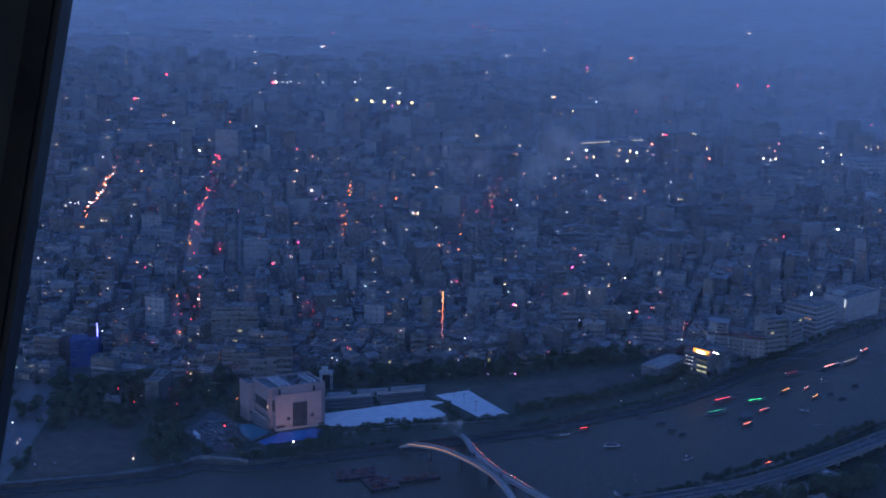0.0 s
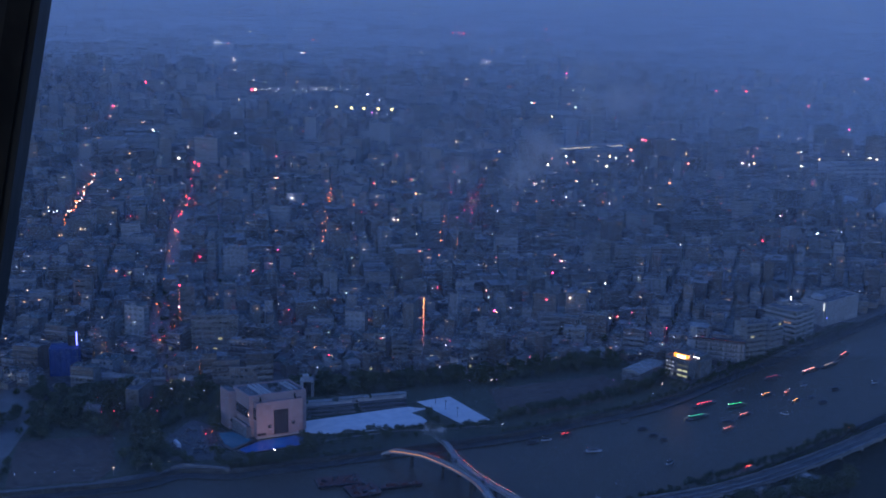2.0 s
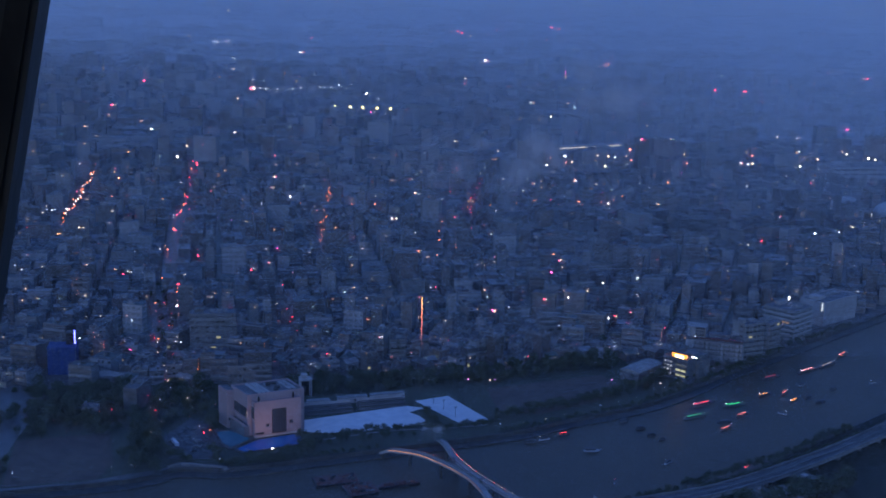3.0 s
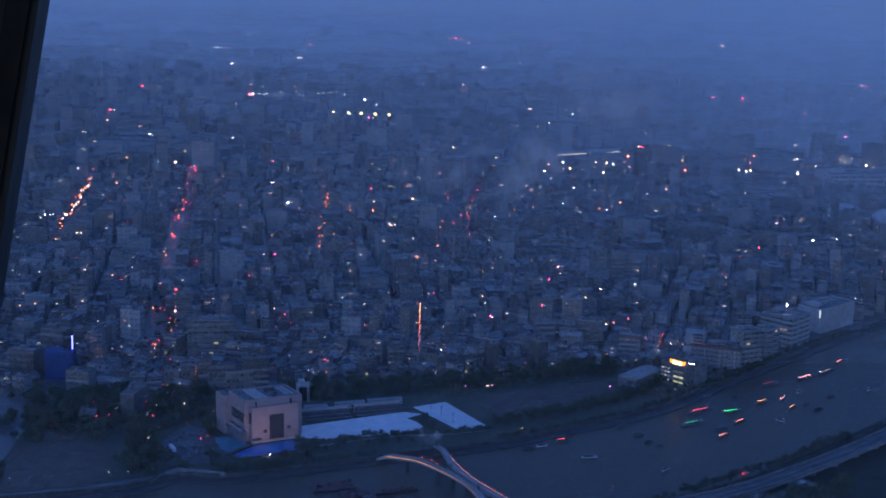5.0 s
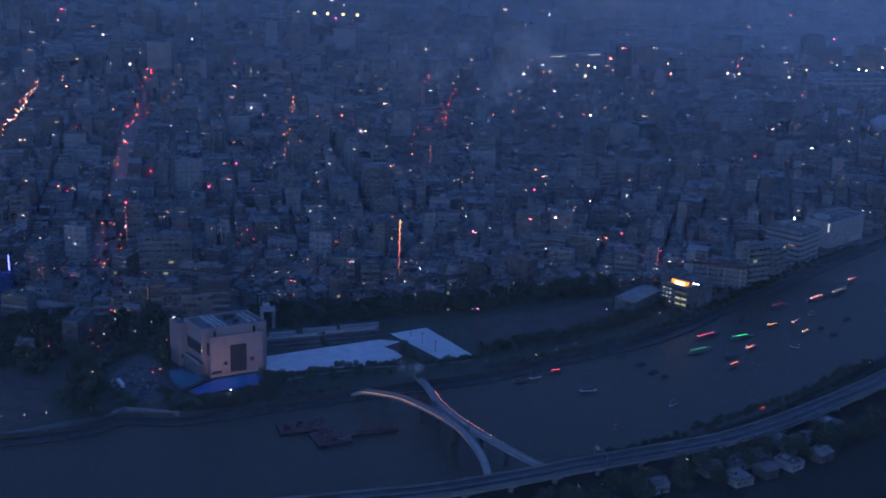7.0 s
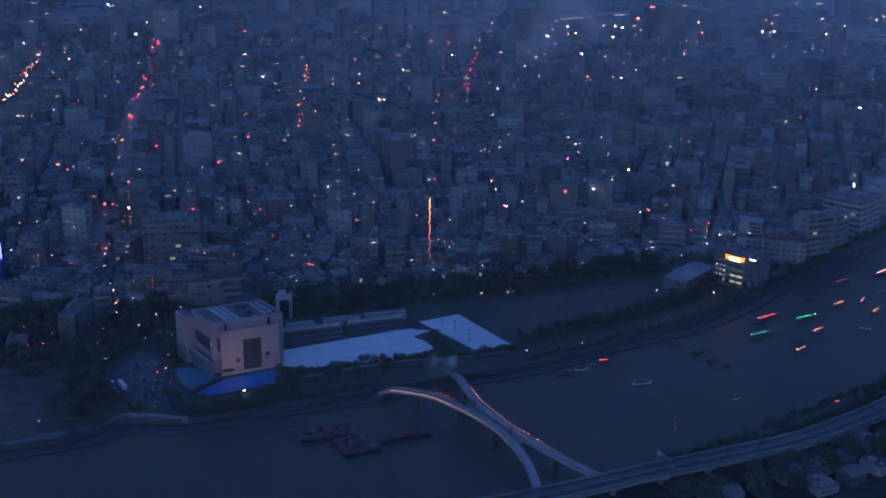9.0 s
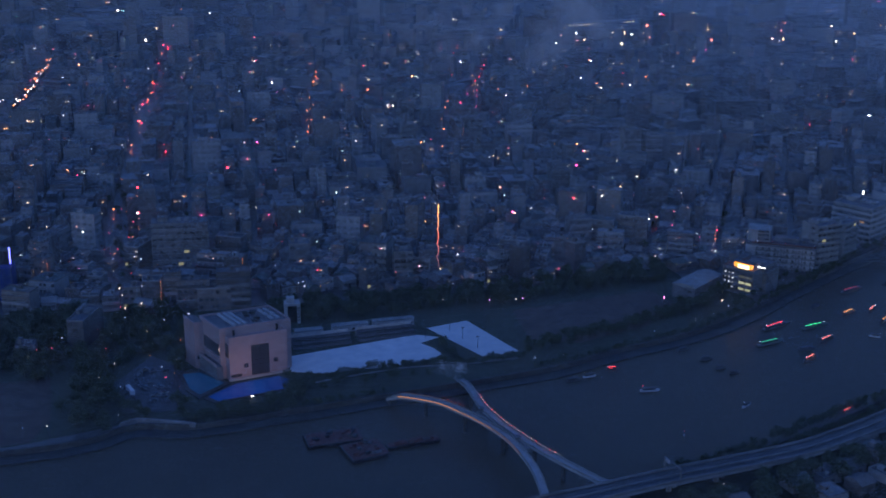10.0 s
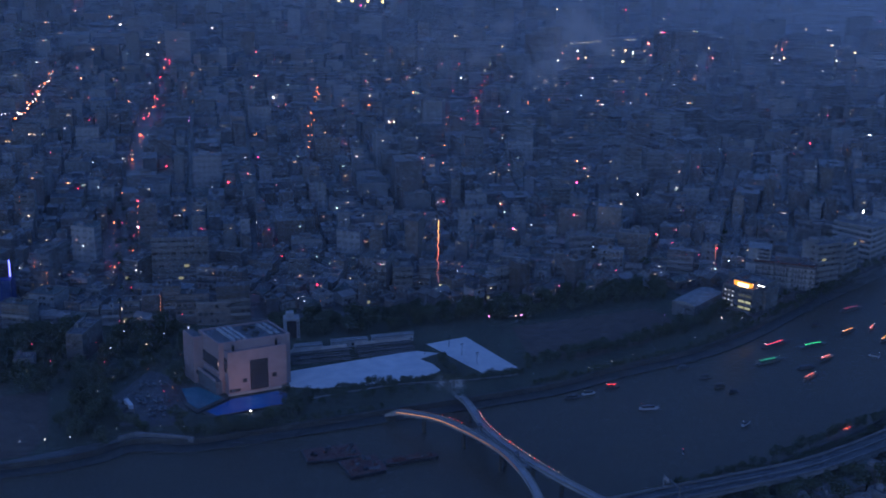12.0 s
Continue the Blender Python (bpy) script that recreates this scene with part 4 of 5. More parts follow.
def lots(y0, y1, lot, seed, block=(4, 3), street=2.6, wide=0.2):
    """House lots on turned street grids, one grid for each kind of quarter."""
    r = random.Random(seed)
    out = []
    half = 0.44 * y1 + 30
    for kind, turn in enumerate((5.5, -21.0, 31.0)):
        a = radians(turn)
        c, s = math.cos(a), math.sin(a)
        bu, bv = block[0] * lot + street, block[1] * lot + street
        reach = 0.75 * y1
        for i in range(int(-reach / bu) - 2, int(reach / bu) + 3):
            for j in range(int((0.5 * y0 - 0.45 * y1) / bv), int(1.25 * y1 / bv) + 3):
                bx, by = c * i * bu - s * j * bv, s * i * bu + c * j * bv
                if not (y0 - 2 * bv <= by <= y1 + 2 * bv and abs(bx) < half + 2 * bu):
                    continue
                taken = set()
                for p, q in itertools.product(range(block[0]), range(block[1])):
                    if (p, q) in taken:
                        continue
                    k, big = r.random(), r.random()
                    np_, nq = (2, 2) if big < wide * 0.4 else (2, 1) if big < wide else (1, 2) if big < wide * 1.35 else (1, 1)
                    if p + np_ > block[0] or q + nq > block[1] or any((p + e, q + f) in taken for e in range(np_) for f in range(nq)):
                        np_, nq = 1, 1
                    taken |= {(p + e, q + f) for e in range(np_) for f in range(nq)}
                    u, v = i * bu + (p + 0.5 * np_) * lot, j * bv + (q + 0.5 * nq) * lot
                    x, y = c * u - s * v + r.uniform(-0.5, 0.5), s * u + c * v + r.uniform(-0.5, 0.5)
                    if y0 <= y < y1 and -0.40 * y - 25 < x < 0.47 * y + 30 and district(x, y) == kind and r.random() > 0.04 and free(x, y):
                        cells = np_ * nq
                        out.append((x, y, k if cells == 1 else 0.62 + 0.38 * k, r.uniform(0.78, 1.0) * lot * np_, r.uniform(0.72, 0.98) * lot * nq, a + r.uniform(-0.06, 0.06)))
    return out


for i, (x, y, a) in enumerate(NEAR_HOUSES):
    copy_thing(KINDS[(0, 2, 1, 3, 0, 2)[i % 6]][0], Matrix.Translation((x, y, 0)) @ Matrix.Rotation(radians(a), 4, "Z") @ Matrix.Diagonal((1.15 - 0.07 * (i % 4), 1.1, 0.85, 1)))

near = sorted(lots(440, 640, 6.2, 11, (4, 3), 2.2, 0.10), key=lambda h: h[1] - 0.25 * max(0, h[0] - 60))
singles, rest = near[:400], near[400:]
rk = random.Random(17)
FRONTS_NEAR = []
for x, y, k, w, d, a in singles:
    n = 0 if k < 0.24 else 1 if k < 0.46 else 2 if k < 0.66 else 3 if k < 0.78 else 4 if k < 0.89 else 5 if k < 0.95 else 6 if k < 0.985 else 7
    if w > 8.5:
        n = 9 if d > 8.5 else 8 if k < 0.9 else 10
    elif d > 8.5:
        n = 5 if k < 0.85 else 7
    proto, pw, pd, ph = KINDS[n]
    FRONTS_NEAR.append((x, y, ph, w, d))
    copy_thing(proto, Matrix.Translation((x, y, 0)) @ Matrix.Rotation(a + (math.pi / 2 if n < 2 and k * 50 % 1 < 0.4 else 0), 4, "Z") @ Matrix.Diagonal((w / pw, d / pd, rk.uniform(0.85, 1.15), 1)))


FRONTS = []


def city_mesh(houses, seed, tall, lift=1.0):
    """Many houses in one mesh: blocks with parapets, stair heads, some pitched roofs."""
    r = random.Random(seed)
    f = Form()
    for x, y, k, w, d, a in houses:
        if k < 0.26:
            h = r.uniform(2.6, 3.8)
            FRONTS.append((x, y, h, w, d))
            f.box(x, y, 0, w, d, h, a, 0, 1, False)
            c, s = math.cos(a), math.sin(a)
            g = Form().gable(0, 0, h, w, d, r.uniform(0.9, 1.5), 0.2, 1)
            f.add([(x + c * px - s * py, y + s * px + c * py, pz) for px, py, pz in g.v], g.f, 1)
            continue
        h = lift * (r.uniform(3.0, 5.6) if k < 0.56 else r.uniform(4.5, 8.5) if k < 0.80 else r.uniform(7.5, 12.5) if k < 0.95 else r.uniform(11.0, tall))
        if h > 7 and max(w, d) < 9:
            w, d = w * r.uniform(0.65, 0.95), d * r.uniform(0.65, 1.0)
        FRONTS.append((x, y, h, w, d))
        f.box(x, y, 0, w, d, h, a, 0, 1, False)
        f.box(x + r.uniform(-0.2, 0.2) * w, y + r.uniform(-0.1, 0.25) * d, h, w * r.uniform(0.25, 0.45), d * r.uniform(0.25, 0.4), r.uniform(0.7, 1.6), a, 0, 1, False)
        if r.random() < 0.35:
            f.box(x + r.uniform(-0.3, 0.3) * w, y - 0.25 * d, h, w * 0.15, d * 0.15, r.uniform(0.5, 1.0), a, 1, 1, False)
    return f


solid("city_blocks", city_mesh(rest, 31, 18), (M_CITYWALL, M_CITYROOF), "dense low city houses and apartment blocks at dusk", "city", "stuff")
mid = lots(640, 1050, 7.2, 12, (4, 3), 2.4)
solid("city_blocks", city_mesh(mid, 32, 20), (M_CITYWALL, M_CITYROOF), "dense city houses and apartment blocks at dusk", "city", "stuff")
far = lots(1050, 2000, 12.0, 13, (4, 3), 4.0)
solid("city_blocks", city_mesh(far, 33, 22, 1.5), (M_CITYWALL, M_CITYROOF), "distant city blocks in dusk haze", "city", "stuff")
farthest = lots(2000, 4800, 34.0, 14, (3, 3), 10.0)
solid("city_blocks", city_mesh(farthest, 34, 20, 1.6), (M_CITYWALL, M_CITYROOF), "far city blocks near the horizon in haze", "city", "stuff")

# ---- single large buildings ----
def slab(name, x, y, turn, w, d, floors, storey, material, label, lit=0.0, cols=0, balcony=True, seed=0, side=0):
    """A large block with storeys, windows, ledges, parapet and roof plant; its front faces -y."""
    r = random.Random(seed)
    b = thing(name, label, "building", pose(x, y, 0, 0, 0, turn))
    h = floors * storey
    part("wall", Form().box(0, 0, 0, w, d, h), material, b)
    part("roof", Form().box(0, 0, h, w - 0.6, d - 0.6, 0.1), M_DARKROOF, b)
    rim = Form()
    for px, py, a, c in ((0, -d / 2 + 0.15, w, 0.3), (0, d / 2 - 0.15, w, 0.3), (-w / 2 + 0.15, 0, 0.3, d - 0.6), (w / 2 - 0.15, 0, 0.3, d - 0.6)):
        rim.box(px, py, h, a, c, 0.5)
    part("parapet", rim, material, b)
    if name != "school_hall":
        part("stair_head", Form().box(-w * 0.3, d * 0.1, h + 0.1, w * 0.18, d * 0.4, 1.6), material, b)
    for i in range(0 if name == "school_hall" else 3):
        part("roof_unit", Form().box(w * (-0.02 + 0.14 * i), d * 0.1, h + 0.1, w * 0.08, d * 0.25, 0.8), M_CONCRETE, b)
    cols = cols or max(3, int(w / 2.2))
    pane = Form().box(0, 0, 0, w / abs(cols) * 0.78, 0.12, storey * 0.42)
    dark, bright = pane.mesh("window", M_PANE), pane.mesh("window", G_YELLOW)
    for i in range(floors):
        if balcony:
            part("balcony", Form().box(0, -d / 2 - 0.3, i * storey + 0.05, w - 0.3, 0.6, storey * 0.3), material, b)
        for k in range(max(0, cols)):
            put(bright if r.random() < lit else dark, "window", b, -w / 2 + (k + 0.5) * w / cols, -d / 2 - 0.04, i * storey + storey * 0.38)
        if cols < 0:
            continue
        sx = side or (-1 if x > 0 else 1)
        for k in range(max(1, int(d / 5)) if side else 1):
            put(dark, "window", b, sx * (w / 2 + 0.03), -d * 0.2 if not side else -d / 2 + (k + 0.5) * d / max(1, int(d / 5)), i * storey + storey * 0.38, 90)
    return b


def lamp_column(parent, x, y, z0, z1, n, material):
    for i in range(n):
        part("stair_lamp", Form().gem(x, y, z0 + (z1 - z0) * i / (n - 1), 0.085), material, parent)


school = slab("school_building", 152.4, 512.5, -48, 12.5, 17.0, 3, 2.95, M_BLOCK, "grey school building with lit windows and amber roof sign", 0.0, 5, False, 4, 1)
for i in range(3):
    for k in range(2):
        part("lit_window", Form().box(1.7 + 2.7 * k, -8.62, 1.4 + 2.3 * i, 2.2, 0.1, 0.8), glow("classroom_light", (0.85, 0.85, 0.5), (0.3, 0.4, 0.05)[i]), school, "yellow-green lit classroom window")
for i in range(4):
    for k in range(3):
        part("stair_window", Form().box(-4.9 + 1.5 * k, -8.62, 1.5 + 1.75 * i, 0.5, 0.1, 0.5), glow("stair_light", (0.8, 0.85, 1.0), (0.9, 0.5, 0.25)[(i + 2 * k) % 3]), school, "small white-lit stair window")
part("roof_sign", Form().prism([(-2.4, -7.4), (4.6, -7.4), (4.2, -5.2), (-1.6, -5.2)], 9.3, 11.2), glow("amber_canopy", (1.0, 0.33, 0.03), 1.3), school, "glowing amber roof canopy")
part("canopy_lamp", Form().box(1.4, -7.5, 9.2, 4.4, 0.2, 1.3), glow("cream_canopy", (1.0, 0.75, 0.35), 3.0), school, "cream light under the canopy")
part("canopy_roof", Form().box(1.0, -6.3, 11.2, 8.4, 3.0, 0.3), M_DARK, school)
part("strip_light", Form().box(6.0, -2.8, 9.4, 2.8, 0.12, 0.2), G_WHITE, school, "white strip light")
part("side_bay", Form().box(7.0, 3.0, 0, 1.4, 9.0, 7.4), M_BLOCK, school, "pale projecting side bay")
hall = slab("school_hall", 131.8, 508.5, 45, 20.0, 9.0, 2, 2.1, M_GREYHOUSE, "low grey hall with a pale curved roof", 0.0, 6, False, 5)
vault = Form()
for i in range(8):
    y0, y1 = -4.7 + 9.4 * i / 8, -4.7 + 9.4 * (i + 1) / 8
    z0, z1 = 4.9 + 0.9 * math.sin(math.pi * i / 8), 4.9 + 0.9 * math.sin(math.pi * (i + 1) / 8)
    vault.add([(-10.2, y0, z0), (10.2, y0, z0), (10.2, y1, z1), (-10.2, y1, z1)], [(0, 1, 2, 3)])
    vault.add([(-10.2, y0, 4.6), (-10.2, y0, z0), (-10.2, y1, z1), (-10.2, y1, 4.6), (10.2, y0, 4.6), (10.2, y1, 4.6), (10.2, y1, z1), (10.2, y0, z0)], [(0, 1, 2, 3), (4, 5, 6, 7)])
part("roof_vault", vault, M_CONCRETE, hall, "pale vaulted sheet roof")


def riverside_apartment():
    """Long block over the river road: ribbed front, dark roof terrace with lamps, rounded taller head."""
    t = thing("apartment_block", "long pale apartment block with ribbed front and red-lit roof terrace", "building", pose(172.6, 536.2, 0, 0, 0, -24))
    rounded = [(-13 + 2.6 - 2.6 * math.cos(a), -5 + 2.6 - 2.6 * math.sin(a)) for a in (radians(15 * i) for i in range(7))]
    part("wall", Form().prism(rounded + [(13, -5), (13, 5), (-13, 5)], 0, 8.6), M_PALE, t)
    eave = [(x * 1.03, y * 1.05 - 0.15) for x, y in rounded] + [(13.4, -5.5), (13.4, 5.2), (-13.4, 5.2)]
    part("roof_terrace", Form().prism(eave, 8.6, 9.5), M_DARKROOF, t, "dark overhanging roof terrace")
    part("rail", Form().sweep([(-10.5, -5.3), (13.2, -5.3), (13.2, 5.0)], -0.08, 0.08, 9.5, 10.2), M_WOODDECK, t, "reddish terrace rail")
    slit = Form().box(0, 0, 0, 0.9, 0.1, 0.8).mesh("window", M_PANE)
    for i in range(11):
        part("rib", Form().box(-9.6 + 2.25 * i, -5.12, 0, 0.35, 0.3, 8.6), M_PALE if i % 3 == 0 else M_GREYHOUSE, t)
    for i in range(4):
        part("balcony", Form().box(1.8, -5.1, 0.2 + 2.1 * i, 22.0, 0.22, 0.7), M_BLOCK, t)
        for k in range(10):
            put(slit, "window", t, -8.5 + 2.25 * k, -5.05, 1.0 + 2.1 * i)
    head = part("head", Form().prism([(x * 0.98 + 0.2, y * 0.9 + 1.0) for x, y in rounded] + [(-4.0, -3.5), (-4.0, 4.6), (-12.6, 4.6)], 9.5, 14.2), M_CONCRETE, t, "taller rounded stair head")
    for i in range(3):
        part("window", Form().box(-6.6, -3.62, 10.4 + 1.5 * i, 4.2, 0.3, 0.9), M_GLASS, head)
    for i in range(9):
        part("roof_lamp", Form().gem(-8.5 + 2.6 * i, -5.2, 10.4, 0.06 if i else 0.14), G_WHITE if i in (0, 8) else G_RED, t)
    part("roof_plant", Form().box(2.0, 1.5, 9.5, 9.0, 4.0, 1.6).box(9.0, 1.8, 9.5, 3.0, 3.0, 1.0), M_DARKROOF, t)


riverside_apartment()
office = slab("office_block", 219.5, 571.3, -50, 17.0, 17.0, 6, 2.4, M_CONCRETE, "broad pale office block with banded windows", 0.03, 7, True, 8, 1)
for i in range(6):
    part("ledge", Form().box(0, -9.25, i * 2.4 + 0.1, 17.4, 0.14, 0.75), M_PALE, office, "pale balcony band")
    part("ledge", Form().box(8.75, 0, i * 2.4 + 0.1, 0.3, 17.0, 0.75), M_PALE, office, "pale balcony band")
for k in range(3):
    part("lit_window", Form().box(0.5 + 2.2 * k, -8.66, 8.2, 1.7, 0.1, 0.8), glow("office_light", (1.0, 0.6, 0.35), 0.16), office, "warm lit office window")
part("roof_mast", Form().tube(-1, 2, 14.5, 18.5, 0.25, 0.15), M_BLOCK, office)
part("roof_light", Form().box(-1, 1.6, 17.2, 0.3, 0.3, 1.6), G_WHITE, office, "white lit roof sign")
depot = slab("warehouse", 250.9, 598.7, 36, 30.0, 14.0, 4, 3.0, M_PALE, "large white windowless block beside the river road", 0.0, -4, False, 9)
part("sign", Form().box(-15.2, -6.0, 8.0, 0.3, 0.5, 4.0), glow("pale_sign", (0.8, 0.9, 1.0), 0.6), depot, "tall white lit sign")
slab("apartment_block", 188.2, 536.7, 20, 11.0, 9.0, 7, 2.35, M_CONCRETE, "pale mid-rise apartment block with balconies", 0.02, 5, True, 11)
slab("apartment_block", 200.6, 545.6, 38, 10.0, 8.0, 6, 2.40, M_CONCRETE, "grey mid-rise apartment block", 0.02, 5, True, 10)
slab("apartment_block", -57.0, 553.0, 3, 21.0, 9.0, 7, 2.44, M_BLOCK, "wide pale apartment block with rows of balconies", 0.02, 9, True, 12)
tower = slab("apartment_tower", -73.5, 588.0, 3, 7.0, 7.0, 8, 2.62, M_GREYHOUSE, "dark apartment tower with a column of stair lamps", 0.0, 3, True, 13)
lamp_column(tower, -3.7, -3.8, 3, 20, 12, G_ORANGE)
part("roof_beacon", Form().gem(-3.4, -3.0, 22.0, 0.4), G_RED, tower)
tower = slab("apartment_tower", -106.0, 541.0, 3, 6.0, 6.0, 5, 2.70, M_GREYHOUSE, "dark narrow block with orange stair lamps", 0.0, 2, False, 14)
lamp_column(tower, -2.0, -3.3, 5, 14, 6, G_ORANGE)
tower = slab("apartment_tower", -128.0, 616.0, 3, 8.0, 7.0, 7, 2.57, M_GREYHOUSE, "grey tower block with stair lamps", 0.0, 3, True, 15)
lamp_column(tower, -2.0, -3.8, 6, 17, 7, G_ORANGE)
tower = slab("apartment_tower", -134.0, 660.0, 3, 8.0, 7.0, 7, 2.57, M_GREYHOUSE, "dark tower block with stair lamps", 0.0, 3, True, 16)
lamp_column(tower, 2.0, -3.8, 6, 17, 7, G_ORANGE)
tower = slab("apartment_tower", -8.5, 668.0, 3, 8.0, 8.0, 7, 2.36, M_GREYHOUSE, "grey tower block with pale stair lamps", 0.0, 3, True, 17)
lamp_column(tower, 2.0, -4.3, 5, 16, 8, G_WARM)
tower = slab("apartment_tower", 75.0, 730.0, 3, 10.0, 8.0, 7, 2.57, M_GREYHOUSE, "dark broad tower with a lamp column at its corner", 0.0, 3, True, 18)
lamp_column(tower, -5.2, -4.3, 3, 17, 9, G_ORANGE)
for x, y, f in ((150.0, 690.0, 13), (160.5, 688.0, 12), (43.0, 775.0, 12), (30.0, 700.0, 10), (-30.0, 705.0, 10), (105.0, 640.0, 9)):
    slab("apartment_tower", x, y, 5, 8.5, 8.0, max(3, round(f * 0.6)), 2.5, M_BLOCK, "pale square tower block standing over low houses", 0.0, 3, True, int(x + 200))
tower = slab("apartment_tower", -92.0, 951.0, 4, 9.0, 8.0, 6, 2.5, M_BLOCK, "tower block with a tall orange-lit stairwell", 0.0, 3, True, 46)
part("stair_glass", Form().box(0, -4.7, 3.0, 1.3, 0.2, 12.5), glow("stairwell_light", (1.0, 0.42, 0.18), 0.16), tower, "tall orange-lit stairwell")
slab("apartment_block", 98.0, 560.0, 5, 9.0, 7.0, 5, 2.70, M_GREYHOUSE, "dark brick apartment block", 0.0, 4, True, 31)
slab("apartment_block", 72.0, 548.0, 5, 8.0, 7.0, 4, 2.62, M_BLOCK, "pale mid-rise apartment block over the trees", 0.03, 3, True, 32)
slab("apartment_block", 26.0, 528.0, 4, 7.0, 7.0, 5, 2.40, M_BLOCK, "pale mid-rise apartment block over the trees", 0.03, 3, True, 33)
slab("apartment_block", 36.0, 534.0, 4, 8.0, 7.0, 4, 2.62, M_GREYHOUSE, "grey mid-rise apartment block with balconies", 0.0, 3, True, 34)
slab("apartment_block", -12.0, 545.0, 4, 8.0, 8.0, 4, 2.62, M_BLOCK, "pale mid-rise apartment block with an orange sign", 0.03, 3, True, 35)
slab("apartment_block", -79.5, 477.0, -14, 5.6, 15.0, 4, 2.30, M_BLOCK, "narrow pale apartment block beside dark trees", 0.0, 3, False, 36)
slab("theatre_hall", 236.5, 797.0, 5, 26.0, 16.0, 5, 2.6, M_DARKROOF, "large dark windowless hall among low houses", 0.0, 4, False, 41)
slab("school_building", 133.4, 756.7, 8, 22.0, 7.0, 3, 2.4, M_BLOCK, "long low pale school block among houses", 0.0, 10, True, 42)
slab("apartment_block", 140.7, 610.0, 5, 12.0, 9.0, 5, 2.6, M_DARKROOF, "dark broad apartment block with balconies", 0.0, 5, True, 43)
slab("apartment_block", -149.0, 662.0, 4, 13.0, 9.0, 5, 2.6, M_BLOCK, "wide grey apartment block with balconies", 0.0, 5, True, 44)
slab("apartment_tower", 41.0, 719.0, 4, 8.0, 8.0, 7, 2.5, M_BLOCK, "pale square tower block standing over low houses", 0.0, 3, True, 45)
slab("town_house", -95.2, 463.0, 4, 6.0, 5.0, 2, 2.50, M_GREYHOUSE, "small grey park building with one lit window", 0.2, 3, False, 37)


def wrapped_tower():
    t = thing("scaffolded_building", "building wrapped in blue scaffold sheets with a blue neon strip", "building", pose(-117.5, 520, 0, 0, 0, 4))
    part("sheet", Form().box(0, 0, 0, 12.0, 9.0, 12.0), M_BLUESHEET, t)
    for i in range(6):
        part("scaffold_pole", Form().box(-5.9 + 2.35 * i, -4.6, 0, 0.12, 0.12, 12.4), M_DARK, t)
    part("core", Form().box(3.5, 2.0, 12.0, 4.0, 4.0, 5.0), M_DARK, t)
    part("neon_strip", Form().box(5.2, -0.3, 12.4, 0.4, 0.3, 6.0), G_BLUE, t, "glowing blue neon strip")


wrapped_tower()


def portal_building():
    t = thing("portal_building", "narrow white building with a dark portal front", "building", pose(-13.6, 489, 0, 0, 0, 5) @ Matrix.Diagonal((0.85, 0.9, 0.66, 1)))
    for x in (-2.5, 2.5):
        part("pillar", Form().box(x, 0, 0, 1.2, 5.0, 9.5), M_PALE, t)
    part("lintel", Form().box(0, 0, 9.5, 6.2, 5.0, 1.2), M_PALE, t)
    part("infill", Form().box(0, 0.4, 0, 3.8, 4.0, 9.5), M_DARK, t, "dark recessed front")
    part("stair_head", Form().box(-0.6, 0.5, 10.7, 3.0, 3.0, 2.4), M_PALE, t)
    for i in range(5):
        part("window", Form().box(2.5, -2.54, 1.4 + 1.6 * i, 0.6, 0.1, 0.9), M_GLASS, t)


portal_building()


def gas_holder(x, y, r):
    g = thing("gas_holder", "large pale domed gas holder", "gas holder", pose(x, y, 0))
    part("drum", Form().tube(0, 0, 0, r * 0.55, r, r, 28), M_PALE, g)
    f = Form()
    for i in range(7):
        a, b = math.pi / 2 * i / 7, math.pi / 2 * (i + 1) / 7
        f.tube(0, 0, r * 0.55 + r * 0.55 * math.sin(a), r * 0.55 + r * 0.55 * math.sin(b), r * math.cos(a), max(0.05, r * math.cos(b)), 28)
    part("dome", f, M_LIGHTROOF, g)


gas_holder(376, 883, 11)
gas_holder(396, 848, 13)


def stadium():
    s = thing("floodlit_ground", "floodlit sports ground with tall lamp masts", "stadium", pose(25, 1358, 0, 0, 0, -8))
    part("field", Form().box(0, 0, 0, 64, 26, 0.2), M_GRASS, s)
    part("stand", Form().prism([(20, 10), (42, 10), (42, 26), (20, 26)], 0, 9), M_PALE, s)
    for i, x in enumerate((-31, -14, 0, 16, 31)):
        mast = part("mast", Form().tube(x, 8 - 2 * i, 0, 19, 0.5, 0.3, 6), M_DARK, s)
        part("floodlight", Form().box(x, 7 - 2 * i, 19, 2.4, 0.6, 2.2), glow("floodlight", (1.0, 0.74, 0.26), 3.2) if i == 0 else bpy.data.materials["floodlight"], mast, "bright floodlight panel")


stadium()


def station():
    s = thing("railway_station", "long lit railway platform roof", "station", pose(236, 1173, 0, 0, 0, 22.6))
    part("viaduct", Form().box(0, 0, 0, 90, 5, 5), M_CONCRETE, s)
    part("platform_light", Form().box(0, -2.6, 6.0, 80, 0.2, 0.45), glow("platform_tube", (1.0, 0.9, 0.72), 0.9), s, "row of lit platform tubes")
    part("roof", Form().box(0, 0, 7.6, 82, 4.5, 0.4), M_LIGHTROOF, s)


station()
slab("sports_hall", 440.0, 1010.0, 4, 64.0, 30.0, 4, 4.0, M_PALE, "wide pale hall with a flat roof", 0.0, 8, False, 41)

